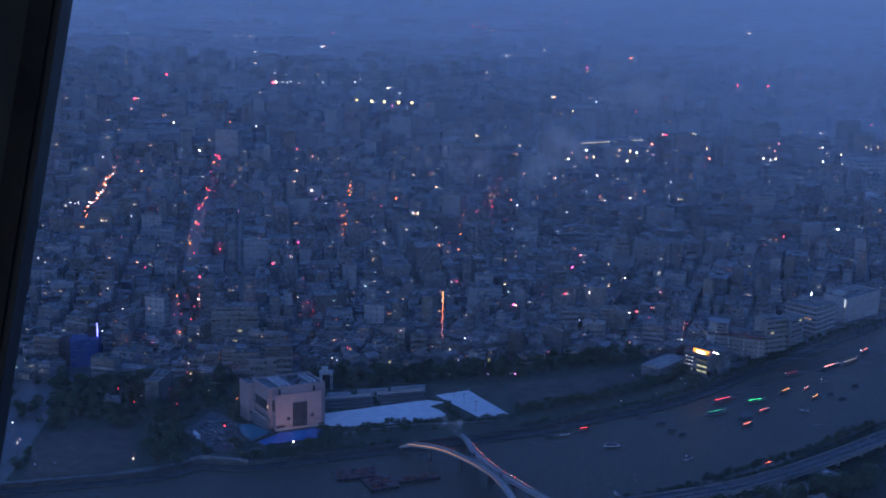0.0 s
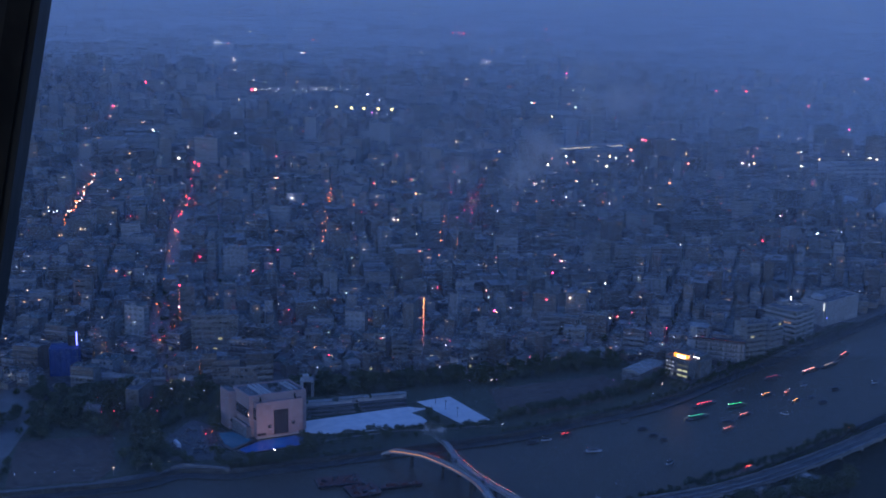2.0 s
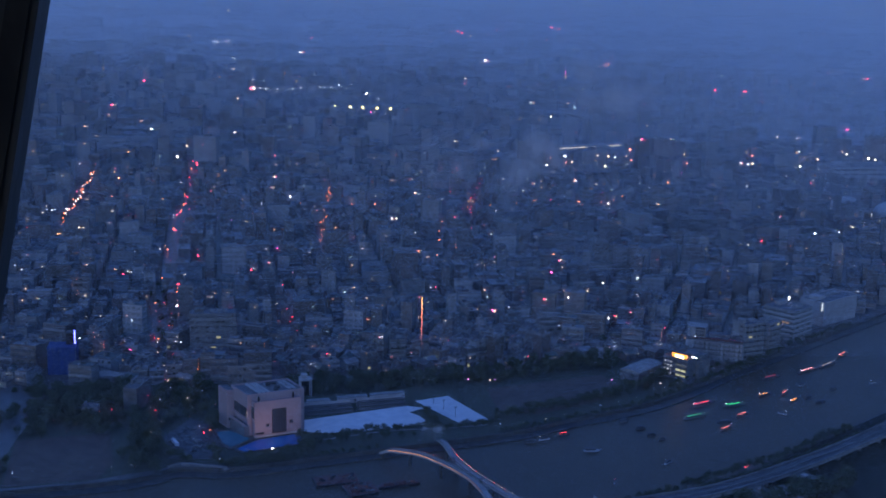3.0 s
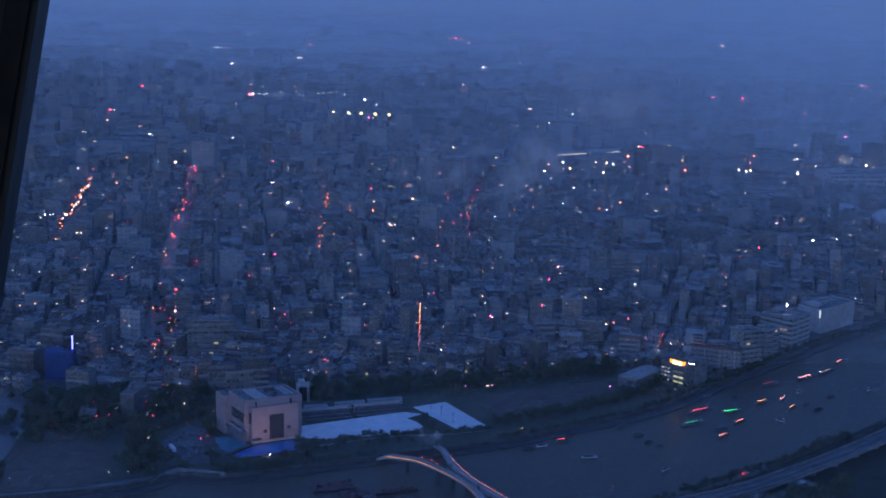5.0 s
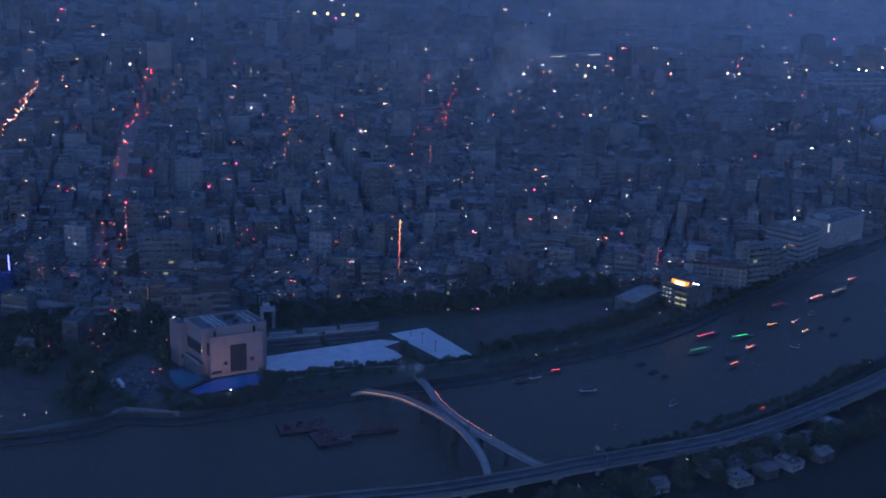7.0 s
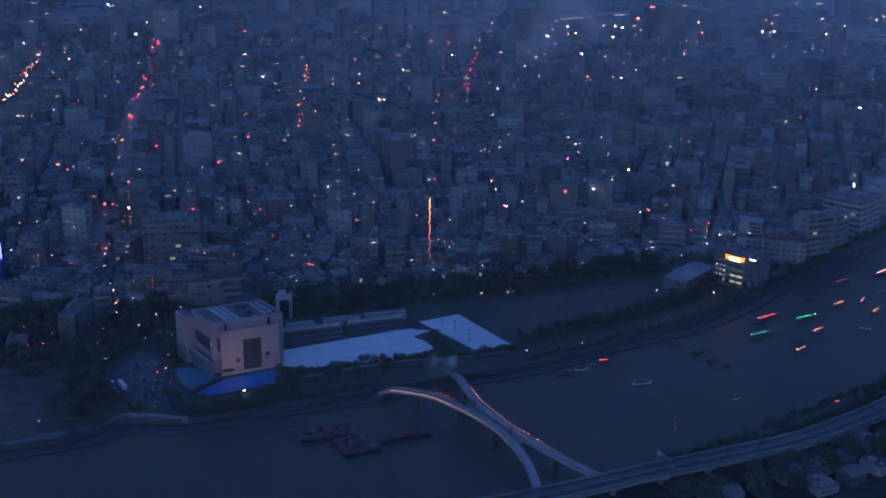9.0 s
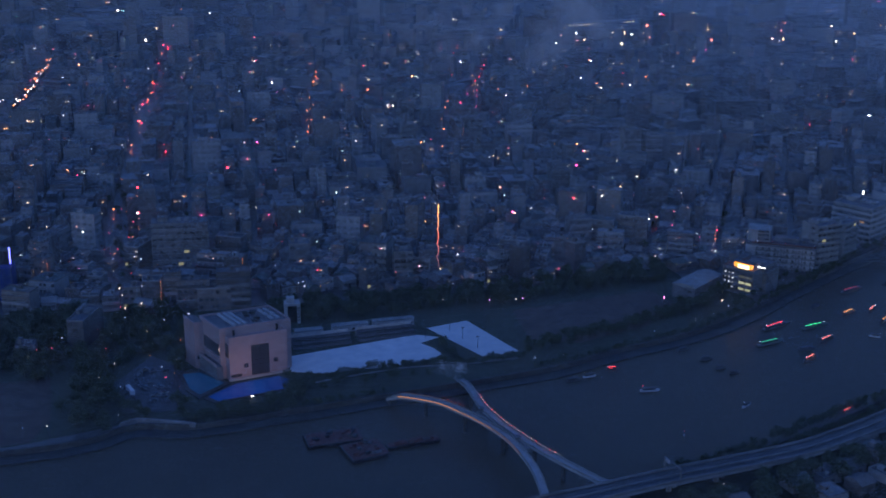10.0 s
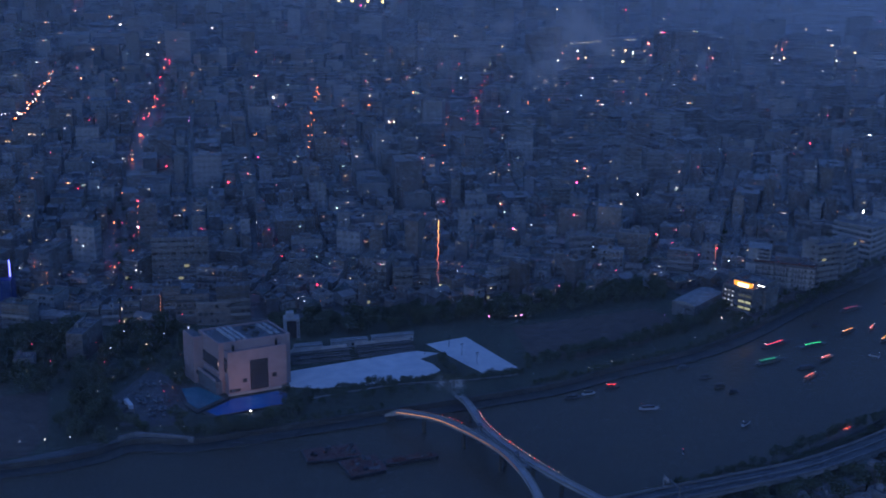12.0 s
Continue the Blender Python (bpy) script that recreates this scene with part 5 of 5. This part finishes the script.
# ---- parked cars ----
def car(x, y, turn):
    c = thing("parked_car", "parked car on the asphalt car park", "car", pose(x, y, 0.09, 0, 0, turn), "parked cars")
    part("body", Form().box(0, 0, 0.2, 2.2, 0.9, 0.35), M_CAR, c)
    part("cabin", Form().prism([(-0.7, -0.38), (0.5, -0.38), (0.5, 0.38), (-0.7, 0.38)], 0.55, 0.85), M_GLASS, c)
    for a in (-0.7, 0.7):
        for b in (-0.42, 0.42):
            part("wheel", Form().box(a, b, 0.0, 0.4, 0.12, 0.36), M_DARK, c)
    return c


first_car = car(-58, 440, 100)
rc = random.Random(9)
for i in range(22):
    copy_thing(first_car, pose(rc.uniform(-62, -48), rc.uniform(428, 452), 0.09, 0, 0, rc.choice((20, 100, 110, 28))))
coach = thing("coach", "white coach on the asphalt car park", "coach", pose(-59.5, 434.5, 0.09, 0, 0, 115))
part("body", Form().box(0, 0, 0.25, 5.2, 1.2, 1.35), M_WHITE, coach)
part("window", Form().box(0, -0.62, 0.9, 4.6, 0.06, 0.45), M_GLASS, coach)
for a in (-1.8, 1.8):
    part("wheel", Form().box(a, -0.58, 0, 0.5, 0.12, 0.5), M_DARK, coach)
parapet = Form().sweep([(-59, 411.5), (-55, 414.4), (-46, 412.4), (-38.5, 410.2)], -0.3, 0.3, 0, 1.5)
solid("wall_esplanade", parapet, M_GREYHOUSE, "grey curved esplanade wall above the river walk", "wall", "structure")

# ---- street lamps and signs ----
def street_lamp(x, y, z, key, r=0.34):
    l = thing("street_lamp", "thin street lamp with a bright head", "lamp", pose(x, y, 0))
    part("pole", Form().tube(0, 0, 0, z, 0.07, 0.05, 5), M_DARK, l)
    part("lamp_head", Form().gem(0, 0, z + r * 0.4, r * 0.5), GLOWS[key], l)
    return l


LAMPS = {}


def lamp(x, y, z, key, k=1.0):
    tag = (key, round(z))
    if tag not in LAMPS:
        LAMPS[tag] = street_lamp(x, y, z, key)
        LAMPS[tag].scale = (1, 1, 1)
        return
    copy_thing(LAMPS[tag], Matrix.Translation((x, y, 0)) @ Matrix.Diagonal((0.9 * k, 0.9 * k, 1, 1)))


rl = random.Random(77)
for x, y, a in along(offsets(AVENUE[:24], 4.2), 9.0):
    if rl.random() < 0.6:
        lamp(x + rl.uniform(-2, 2), y + rl.uniform(-3, 3), 4.0, rl.choice("wrhrro"), rl.uniform(0.4, 1.0))
for x, y, a in along(offsets(AVENUE[:24], -4.2), 11.0):
    if rl.random() < 0.6:
        lamp(x + rl.uniform(-2, 2), y + rl.uniform(-3, 3), 4.0, rl.choice("rwhrho"), rl.uniform(0.4, 1.0))
for x, y, a in along([(-110, 404), (-66, 410), (-56, 417), (-40, 414)], 6.5):
    lamp(x, y, 2.6, rl.choice("hhw"), rl.uniform(0.12, 0.3))
for x, y, a in along([(62, 446), (78, 449), (96, 460), (126, 477), (150, 498), (200, 542)], 9.5):
    lamp(x, y, 2.8, rl.choice("hwhw"), rl.uniform(0.15, 0.4))
for x, y in ((-48, 452), (-47.5, 441), (-52, 447), (-56.5, 455), (-45, 431), (-62, 433), (-75, 437), (-82, 436), (-77, 425), (-69, 446)):
    lamp(x, y, 3.0, rl.choice("hhwo"), rl.uniform(0.15, 0.32))
for i in range(12):
    lamp(rl.uniform(-150, -84), rl.uniform(408, 496), 5.5, rl.choice("hrwhrh"), rl.uniform(0.15, 0.4))
for i in range(11):
    lamp(rl.uniform(-84, -44), rl.uniform(425, 505), 5.0, rl.choice("hrwhrh"), rl.uniform(0.15, 0.38))
SIGNALS = dict(
    r=[(-118, 1089), (-112, 985), (-105, 907), (-102, 866), (-100, 826), (-99, 787), (-82, 737), (-81, 706), (-80, 681), (-149, 807), (-190, 762), (-35, 826), (14, 821), (31, 819), (52, 711), (151, 866), (241, 709), (275, 744), (216, 664), (-87, 605), (-84, 572), (-85, 550), (-80, 550), (-96, 516), (-94, 468), (-74, 468), (-23, 572), (-22, 579), (-19, 556), (-29, 626), (-69, 452), (-70, 488)],
    o=[(-92, 640), (-15, 823), (48, 814), (69, 808), (113, 697), (111, 729), (286, 785), (225, 735), (253, 724), (274, 719), (-137, 600), (-88, 590), (-77, 566), (-53, 525), (-63, 532), (-4, 504), (-92, 639), (-47, 457), (-39, 765), (197, 868)],
    h=[(-119, 1036), (-104, 650), (-115, 699), (-112, 676), (-110, 651), (-213, 827), (-23, 826), (-6, 666), (137, 803), (70, 857), (249, 998), (286, 986), (306, 983), (339, 971), (342, 1017), (357, 1018), (393, 1025), (272, 1040), (297, 1118), (343, 1162), (348, 841), (337, 828), (311, 830), (206, 723), (245, 673), (-43, 609), (-70, 538), (-67, 478), (-69, 464), (-54, 475), (-99, 538), (-53, 846)],
    w=[(-223, 937), (-259, 1180), (268, 995), (297, 980), (323, 978), (357, 963), (370, 1026), (407, 1018), (425, 1020), (372, 1136), (417, 1079), (444, 1043), (283, 1087), (297, 845), (-31, 604), (-71, 499), (-73, 506), (-98, 716), (-97, 735), (-93, 669)],
    p=[(-80, 809), (-69, 792), (-79, 800), (-30, 843)],
    t=[(-178, 1227), (298, 1391), (-180.5, 1227)],
    g=[(-262, 1196), (-250, 1040)],
)
for key, spots in SIGNALS.items():
    for x, y in spots:
        lamp(x, y, 7.0 if y < 620 else 11.0, key, (0.4 + y / 1300) * rl.uniform(0.5, 1.15))
for x, y, z, key, k in ((144.8, 405.4, 1.0, "r", 0.4), (145.8, 406.0, 1.0, "o", 0.35), (146.8, 406.6, 1.0, "r", 0.5), (196.6, 442, 1.0, "r", 0.5), (197.8, 442.6, 1.0, "o", 0.4), (199, 443.2, 1.0, "h", 0.4), (109.5, 368.0, 3.0, "w", 0.5), (96, 363, 3.0, "w", 0.4), (74.5, 353.5, 3.0, "w", 0.35), (81, 354, 3.0, "w", 0.25), (150, 388.5, 4.0, "h", 0.5), (-23.8, 427.3, 1.2, "h", 2.8), (114.5, 489.6, 5.0, "p", 2.2), (54.5, 497, 3.0, "p", 1.2), (66, 497.5, 3.0, "p", 1.0), (64, 498, 3.0, "w", 1.0), (38, 499, 3.0, "w", 0.9), (43, 512, 4.0, "h", 0.9),
                        (54, 570, 5.0, "r", 1.5), (50.5, 571, 5.0, "o", 1.3), (103.5, 619.7, 6.0, "a", 1.9), (246, 600, 4.0, "h", 1.0), (206, 565, 3.0, "h", 1.3), (226, 566, 3.0, "g", 1.2), (244, 585, 4.0, "b", 1.4), (136, 492, 3.0, "w", 1.1)):
    lamp(x, y, z, key, k)


def lamp_cloud(name, spots, material, label):
    f = Form()
    for x, y, z, r in spots:
        f.gem(x, y, z, 0.97 * r)
    solid(name, f, material, label, "city lights", "stuff")


def road_spots(path, step, wide, r, z=(0.6, 3.5)):
    out = []
    for x, y, a in along(path, step):
        out.append((x + rl.uniform(-wide, wide), y + rl.uniform(-2, 2), rl.uniform(*z), r * rl.uniform(0.6, 1.2)))
    return out


lamp_cloud("traffic_lights", road_spots(STREETS[1][0][1:], 26, 2.5, 0.36, (4, 9)) + road_spots(STREETS[2][0], 18, 1.2, 0.34, (6, 9)) + road_spots([p for p in AVENUE if 760 < p[1] < 1150], 24, 3.2, 0.42, (3, 10)), G_RED, "red tail lights and signals along far avenues")
lamp_cloud("traffic_lights", road_spots([p for p in AVENUE if p[1] > 560], 62.0, 3.5, 0.4) + road_spots(STREETS[0][0], 9, 1.5, 0.42, (6, 9)) + road_spots(STREETS[1][0], 30, 2.5, 0.3, (4, 9)) + road_spots(STREETS[3][0], 10, 2.0, 0.36, (4, 9)) + road_spots(STREETS[4][0], 17, 1.5, 0.4, (4, 9)), G_ORANGE, "orange road lights along far streets")
lamp_cloud("traffic_lights", road_spots(STREETS[0][0], 14, 1.5, 0.42, (6, 9)) + [(-196 + 2.4 * i, 842 + rl.uniform(-3, 3), rl.uniform(5, 8), 0.34) for i in range(7)], G_WHITE, "white shop lights along a far street")


def house_lights(fronts, share, r0, r1, seed):
    """Lights on the upper part of house fronts and on roof edges."""
    r = random.Random(seed)
    out = []
    for x, y, h, w, d in fronts:
        if r.random() < share:
            px, pz, s = x + r.uniform(-0.4, 0.4) * w, h * r.uniform(0.55, 1.05), (r0 + (r1 - r0) * r.random() ** 2) * (0.5 + y / 1150)
            for k in range(r.choice((1, 1, 1, 2, 3))):
                out.append((px + k * s * r.uniform(1.5, 3.5), y - d * 0.56 - 0.15, pz + s * r.uniform(-0.7, 0.7), s * (1.0 if k == 0 else r.uniform(0.5, 0.9))))
    return out


lamp_cloud("city_lights", house_lights(FRONTS_NEAR, 0.34, 0.12, 0.3, 60) + house_lights([q for q in FRONTS if q[1] < 1050], 0.125, 0.16, 0.42, 61) + house_lights([q for q in FRONTS if 1050 <= q[1] < 2000], 0.05, 0.3, 0.8, 62)
           + house_lights([q for q in FRONTS if q[1] >= 2000], 0.09, 0.3, 0.75, 63), G_CITY, "scattered street and sign lights across the city")
lamp_cloud("city_windows", house_lights(FRONTS_NEAR, 0.5, 0.12, 0.26, 70) + house_lights(FRONTS_NEAR, 0.4, 0.12, 0.26, 71) + house_lights([q for q in FRONTS if q[1] < 1050], 0.35, 0.2, 0.4, 72)
           + house_lights([q for q in FRONTS if q[1] >= 1050], 0.15, 0.35, 0.6, 73), G_FAINT, "faint lit windows across the city")
# the bright belt along the far river road
belt = [(x, 1075 + 0.12 * (x - 330) + rl.uniform(-45, 45), rl.uniform(8, 16), 0.5 + 0.6 * rl.random() ** 2) for x in (170 + 5.0 * i + rl.uniform(-6, 6) for i in range(74))]
lamp_cloud("city_lights", belt, G_BELT, "bright belt of lamps along a far river road")
# lamps of far bridges and junctions
lamp_cloud("city_lights", [(-108 + 5.6 * i + rl.uniform(-2, 2), 1535 + 2.0 * i + 8 * math.sin(i * 0.9), rl.uniform(19, 25), rl.uniform(0.16, 0.5)) for i in range(24)] + [(-249 + 5 * i, 2490 + 3 * i, 18, rl.uniform(0.6, 1.0)) for i in range(8)], G_WHITE, "row of white lamps on a far bridge")
lamp_cloud("city_lights", [(259, 2925, 22, 2.0), (276, 2953, 22, 2.2), (284, 2909, 22, 1.8), (522, 3184, 22, 2.0), (544, 3218, 22, 2.0), (556, 3168, 22, 2.2), (-718, 3111, 20, 2.0), (539, 1625, 18, 1.3), (557, 1446, 18, 1.0)], G_RED, "red warning lights of a far plant")
lamp_cloud("city_lights", [(427 + 9 * i, 2040 + 18 * i, 16, 1.0) for i in range(5)], G_ORANGE, "orange lights of a far junction")

# ---- rising firework tail ----
def tail_material():
    """Burning sparks: nearly white at the head, dull red where they cool."""
    m, nodes, links, bsdf = nodes_of("burning_tail")
    sep = nodes.new("ShaderNodeSeparateXYZ")
    links.new(nodes.new("ShaderNodeNewGeometry").outputs["Position"], sep.inputs[0])
    rng = nodes.new("ShaderNodeMapRange")
    rng.inputs["From Min"].default_value, rng.inputs["From Max"].default_value = 41, 60
    links.new(sep.outputs["Z"], rng.inputs["Value"])
    ramp = nodes.new("ShaderNodeValToRGB")
    ramp.color_ramp.elements[0].color, ramp.color_ramp.elements[1].color = (0.12, 0.03, 0.012, 1), (1.0, 0.44, 0.06, 1)
    mid_stop = ramp.color_ramp.elements.new(0.55)
    mid_stop.color = (0.8, 0.14, 0.03, 1)
    links.new(rng.outputs[0], ramp.inputs["Fac"])
    links.new(ramp.outputs["Color"], bsdf.inputs["Emission Color"])
    bsdf.inputs["Emission Strength"].default_value = 2.3
    m.cycles.emission_sampling = "NONE"
    return m


trail = Form()
pts = [(29.2 + 0.3 * math.sin(i * 1.3) * (1 - i / 22) + 0.14 * math.sin(i * 3.7 + 1), 420.0, 42 + 18.0 * i / 22) for i in range(23)]
for i, (p, q) in enumerate(zip(pts, pts[1:])):
    a, b = 0.03 + 0.09 * i / 22, 0.03 + 0.09 * (i + 1) / 22
    trail.add([(p[0] - a, p[1], p[2]), (p[0], p[1] - a, p[2]), (p[0] + a, p[1], p[2]), (p[0], p[1] + a, p[2]),
               (q[0] - b, q[1], q[2]), (q[0], q[1] - b, q[2]), (q[0] + b, q[1], q[2]), (q[0], q[1] + b, q[2])], [(k, (k + 1) % 4, 4 + (k + 1) % 4, 4 + k) for k in range(4)])
solid("firework_tail", trail, tail_material(), "thin wavy orange tail of a rising firework", "firework", "stuff")

# ---- observation deck round the first eye ----
deck = thing("observation_deck", "dark glassless observation deck high on a tower", "tower")
part("floor_slab", Form().box(0, -4, 171.3, 14, 12, 0.4), M_DARK, deck)
part("ceiling_slab", Form().box(0, -4, 175.6, 14, 12, 0.4), M_DARK, deck)
part("back_wall", Form().box(0, -9.9, 171.7, 14, 0.3, 3.9), M_DARK, deck)
part("shaft", Form().tube(0, -6, 0, 171.3, 7.0, 4.5, 20), M_CONCRETE, deck)
part("sill", Form().box(0, 1.7, 171.7, 14, 0.3, 0.3), M_DARK, deck)


def leaning_bar(x0, x1, y, material, name):
    """A bar that leans with the slanted glazing; x0..x1 at eye height."""
    f = Form()
    k = 0.154
    lo, hi = 171.7, 175.6
    v = []
    for z in (lo, hi):
        dx, dy = (z - 173.415) * k, (z - 173.415) * 0.22
        v += [(x0 + dx, y + dy, z), (x1 + dx, y + dy, z), (x1 + dx, y + dy + 0.1, z), (x0 + dx, y + dy + 0.1, z)]
    f.add(v, [(0, 1, 5, 4), (1, 2, 6, 5), (2, 3, 7, 6), (3, 0, 4, 7), (4, 5, 6, 7), (3, 2, 1, 0)])
    part(name, f, material, deck)


M_FRAME = surface("dark_window_frame", (0.008, 0.008, 0.010), (0.016, 0.016, 0.018), 3.0, 0.5)
M_GASKET = surface("grey_gasket", (0.05, 0.05, 0.055), (0.08, 0.08, 0.085), 3.0, 0.6)
leaning_bar(-0.517, -0.470, 2.655, M_FRAME, "window_post")
leaning_bar(-0.470, -0.453, 2.66, M_GASKET, "gasket")
leaning_bar(-0.64, -0.517, 2.66, M_GASKET, "gasket")

# ---- imitated haze: strip sheets before and among the houses, one sheet at the horizon ----
# Imitated haze: pale diffuse over transparent, denser with height, uneven by noise.
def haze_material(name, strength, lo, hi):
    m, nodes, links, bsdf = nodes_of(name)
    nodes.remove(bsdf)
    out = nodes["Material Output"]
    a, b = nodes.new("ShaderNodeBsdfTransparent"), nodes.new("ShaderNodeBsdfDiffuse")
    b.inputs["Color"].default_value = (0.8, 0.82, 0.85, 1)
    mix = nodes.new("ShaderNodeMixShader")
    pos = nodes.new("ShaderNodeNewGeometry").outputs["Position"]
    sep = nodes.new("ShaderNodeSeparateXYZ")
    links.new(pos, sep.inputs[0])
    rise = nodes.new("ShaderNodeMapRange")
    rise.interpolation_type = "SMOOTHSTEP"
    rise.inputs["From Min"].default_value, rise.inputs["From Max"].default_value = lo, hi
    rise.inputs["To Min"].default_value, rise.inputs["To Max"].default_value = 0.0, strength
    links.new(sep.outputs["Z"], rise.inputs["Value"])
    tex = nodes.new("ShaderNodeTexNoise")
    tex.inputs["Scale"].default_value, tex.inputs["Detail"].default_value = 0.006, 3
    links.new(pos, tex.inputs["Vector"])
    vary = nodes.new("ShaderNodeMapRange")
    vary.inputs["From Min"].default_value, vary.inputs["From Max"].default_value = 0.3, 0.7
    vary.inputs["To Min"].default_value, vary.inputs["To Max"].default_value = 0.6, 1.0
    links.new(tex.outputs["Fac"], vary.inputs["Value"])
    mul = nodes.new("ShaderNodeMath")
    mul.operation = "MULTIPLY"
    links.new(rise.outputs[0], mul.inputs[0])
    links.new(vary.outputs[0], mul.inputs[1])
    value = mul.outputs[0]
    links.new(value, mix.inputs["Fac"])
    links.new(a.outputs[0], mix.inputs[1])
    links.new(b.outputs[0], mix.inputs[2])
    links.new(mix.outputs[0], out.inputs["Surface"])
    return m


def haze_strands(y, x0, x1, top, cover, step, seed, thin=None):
    """Imitates evening haze with a sheet of opaque pale strips, each far thinner than the eye can part; cover is the
    share that they fill.
    """
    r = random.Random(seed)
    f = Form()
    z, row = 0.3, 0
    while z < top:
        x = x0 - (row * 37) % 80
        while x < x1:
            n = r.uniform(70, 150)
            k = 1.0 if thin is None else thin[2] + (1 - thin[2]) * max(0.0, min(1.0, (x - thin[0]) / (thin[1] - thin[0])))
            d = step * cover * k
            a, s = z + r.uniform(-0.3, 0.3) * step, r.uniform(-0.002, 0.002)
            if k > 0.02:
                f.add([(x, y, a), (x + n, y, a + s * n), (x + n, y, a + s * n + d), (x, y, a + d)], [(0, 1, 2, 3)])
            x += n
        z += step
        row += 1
    solid("haze", f, M_HAZE, "sheet of fine pale strips that imitates blue evening haze over the city", "haze", "structure")


# Pale blue strip colour stands in for airlight and lifts the darks behind it.
M_HAZE = surface("mock_haze_strips", (0.64, 0.76, 0.92), (0.70, 0.82, 0.96), 0.02, 1.0, bump=0, stain=0.1)
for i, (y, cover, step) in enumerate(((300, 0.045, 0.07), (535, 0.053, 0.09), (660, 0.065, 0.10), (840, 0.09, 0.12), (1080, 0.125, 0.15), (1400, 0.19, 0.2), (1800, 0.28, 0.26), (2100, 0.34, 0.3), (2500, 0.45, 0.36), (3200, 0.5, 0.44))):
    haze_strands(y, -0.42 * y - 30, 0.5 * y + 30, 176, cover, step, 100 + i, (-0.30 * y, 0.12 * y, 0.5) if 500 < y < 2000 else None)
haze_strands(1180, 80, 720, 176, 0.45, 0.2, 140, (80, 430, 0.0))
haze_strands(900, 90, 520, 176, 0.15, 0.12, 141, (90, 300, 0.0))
# Pale upright sheet added behind the city in place of real horizon haze.
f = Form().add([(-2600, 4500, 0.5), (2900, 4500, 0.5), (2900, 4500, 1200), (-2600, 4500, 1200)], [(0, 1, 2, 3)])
solid("backdrop", f, haze_material("haze_wall", 0.85, -40, 60), "pale translucent sheet that imitates evening haze at the horizon", "haze", "structure")


M_SMOKE = surface("smoke_flakes", (0.62, 0.62, 0.64), (0.74, 0.74, 0.76), 0.3, 1.0, bump=0, stain=0.1)


def smoke_cloud(cx, cy, cz, size, count, seed, flat=0.7):
    """Drifting powder smoke: countless fine flakes, thick in a few lumps and thin in the wisps between them."""
    r = random.Random(seed)
    lumps = [(Vector((cx + r.gauss(0, size), cy + r.gauss(0, size * 0.6), cz + r.gauss(0, size * flat))), size * r.uniform(0.22, 0.62)) for i in range(11)]
    f = Form()
    made = 0
    while made < count:
        o, spread = r.choice(lumps)
        v = o + Vector((r.gauss(0, spread), r.gauss(0, spread * 0.7), r.gauss(0, spread * 0.8)))
        if noise.noise(v * 0.11 + Vector((seed, 0, 0))) + 0.5 * noise.noise(v * 0.31) < r.uniform(-0.35, 0.25):
            continue
        made += 1
        h, a, b = r.uniform(0.025, 0.045), r.uniform(0, 6.28), r.uniform(-0.8, 0.8)
        ux, uy, uz = h * math.cos(a), h * math.sin(a) * 0.4, h * math.sin(b)
        f.add([(v.x - ux, v.y - uy, v.z - h), (v.x + ux, v.y + uy, v.z - h + uz), (v.x + ux, v.y + uy, v.z + h + uz), (v.x - ux, v.y - uy, v.z + h)], [(0, 1, 2, 3)])
    solid("firework_smoke", f, M_SMOKE, "thin pale smoke drifting after fireworks", "smoke", "stuff")


smoke_cloud(81, 500, 99, 7.0, 105000, 3)
smoke_cloud(43, 500, 95, 7.0, 36000, 5)
smoke_cloud(112, 500, 126, 13.0, 90000, 4, 0.5)
smoke_cloud(34, 432, 5.5, 2.4, 3500, 6)
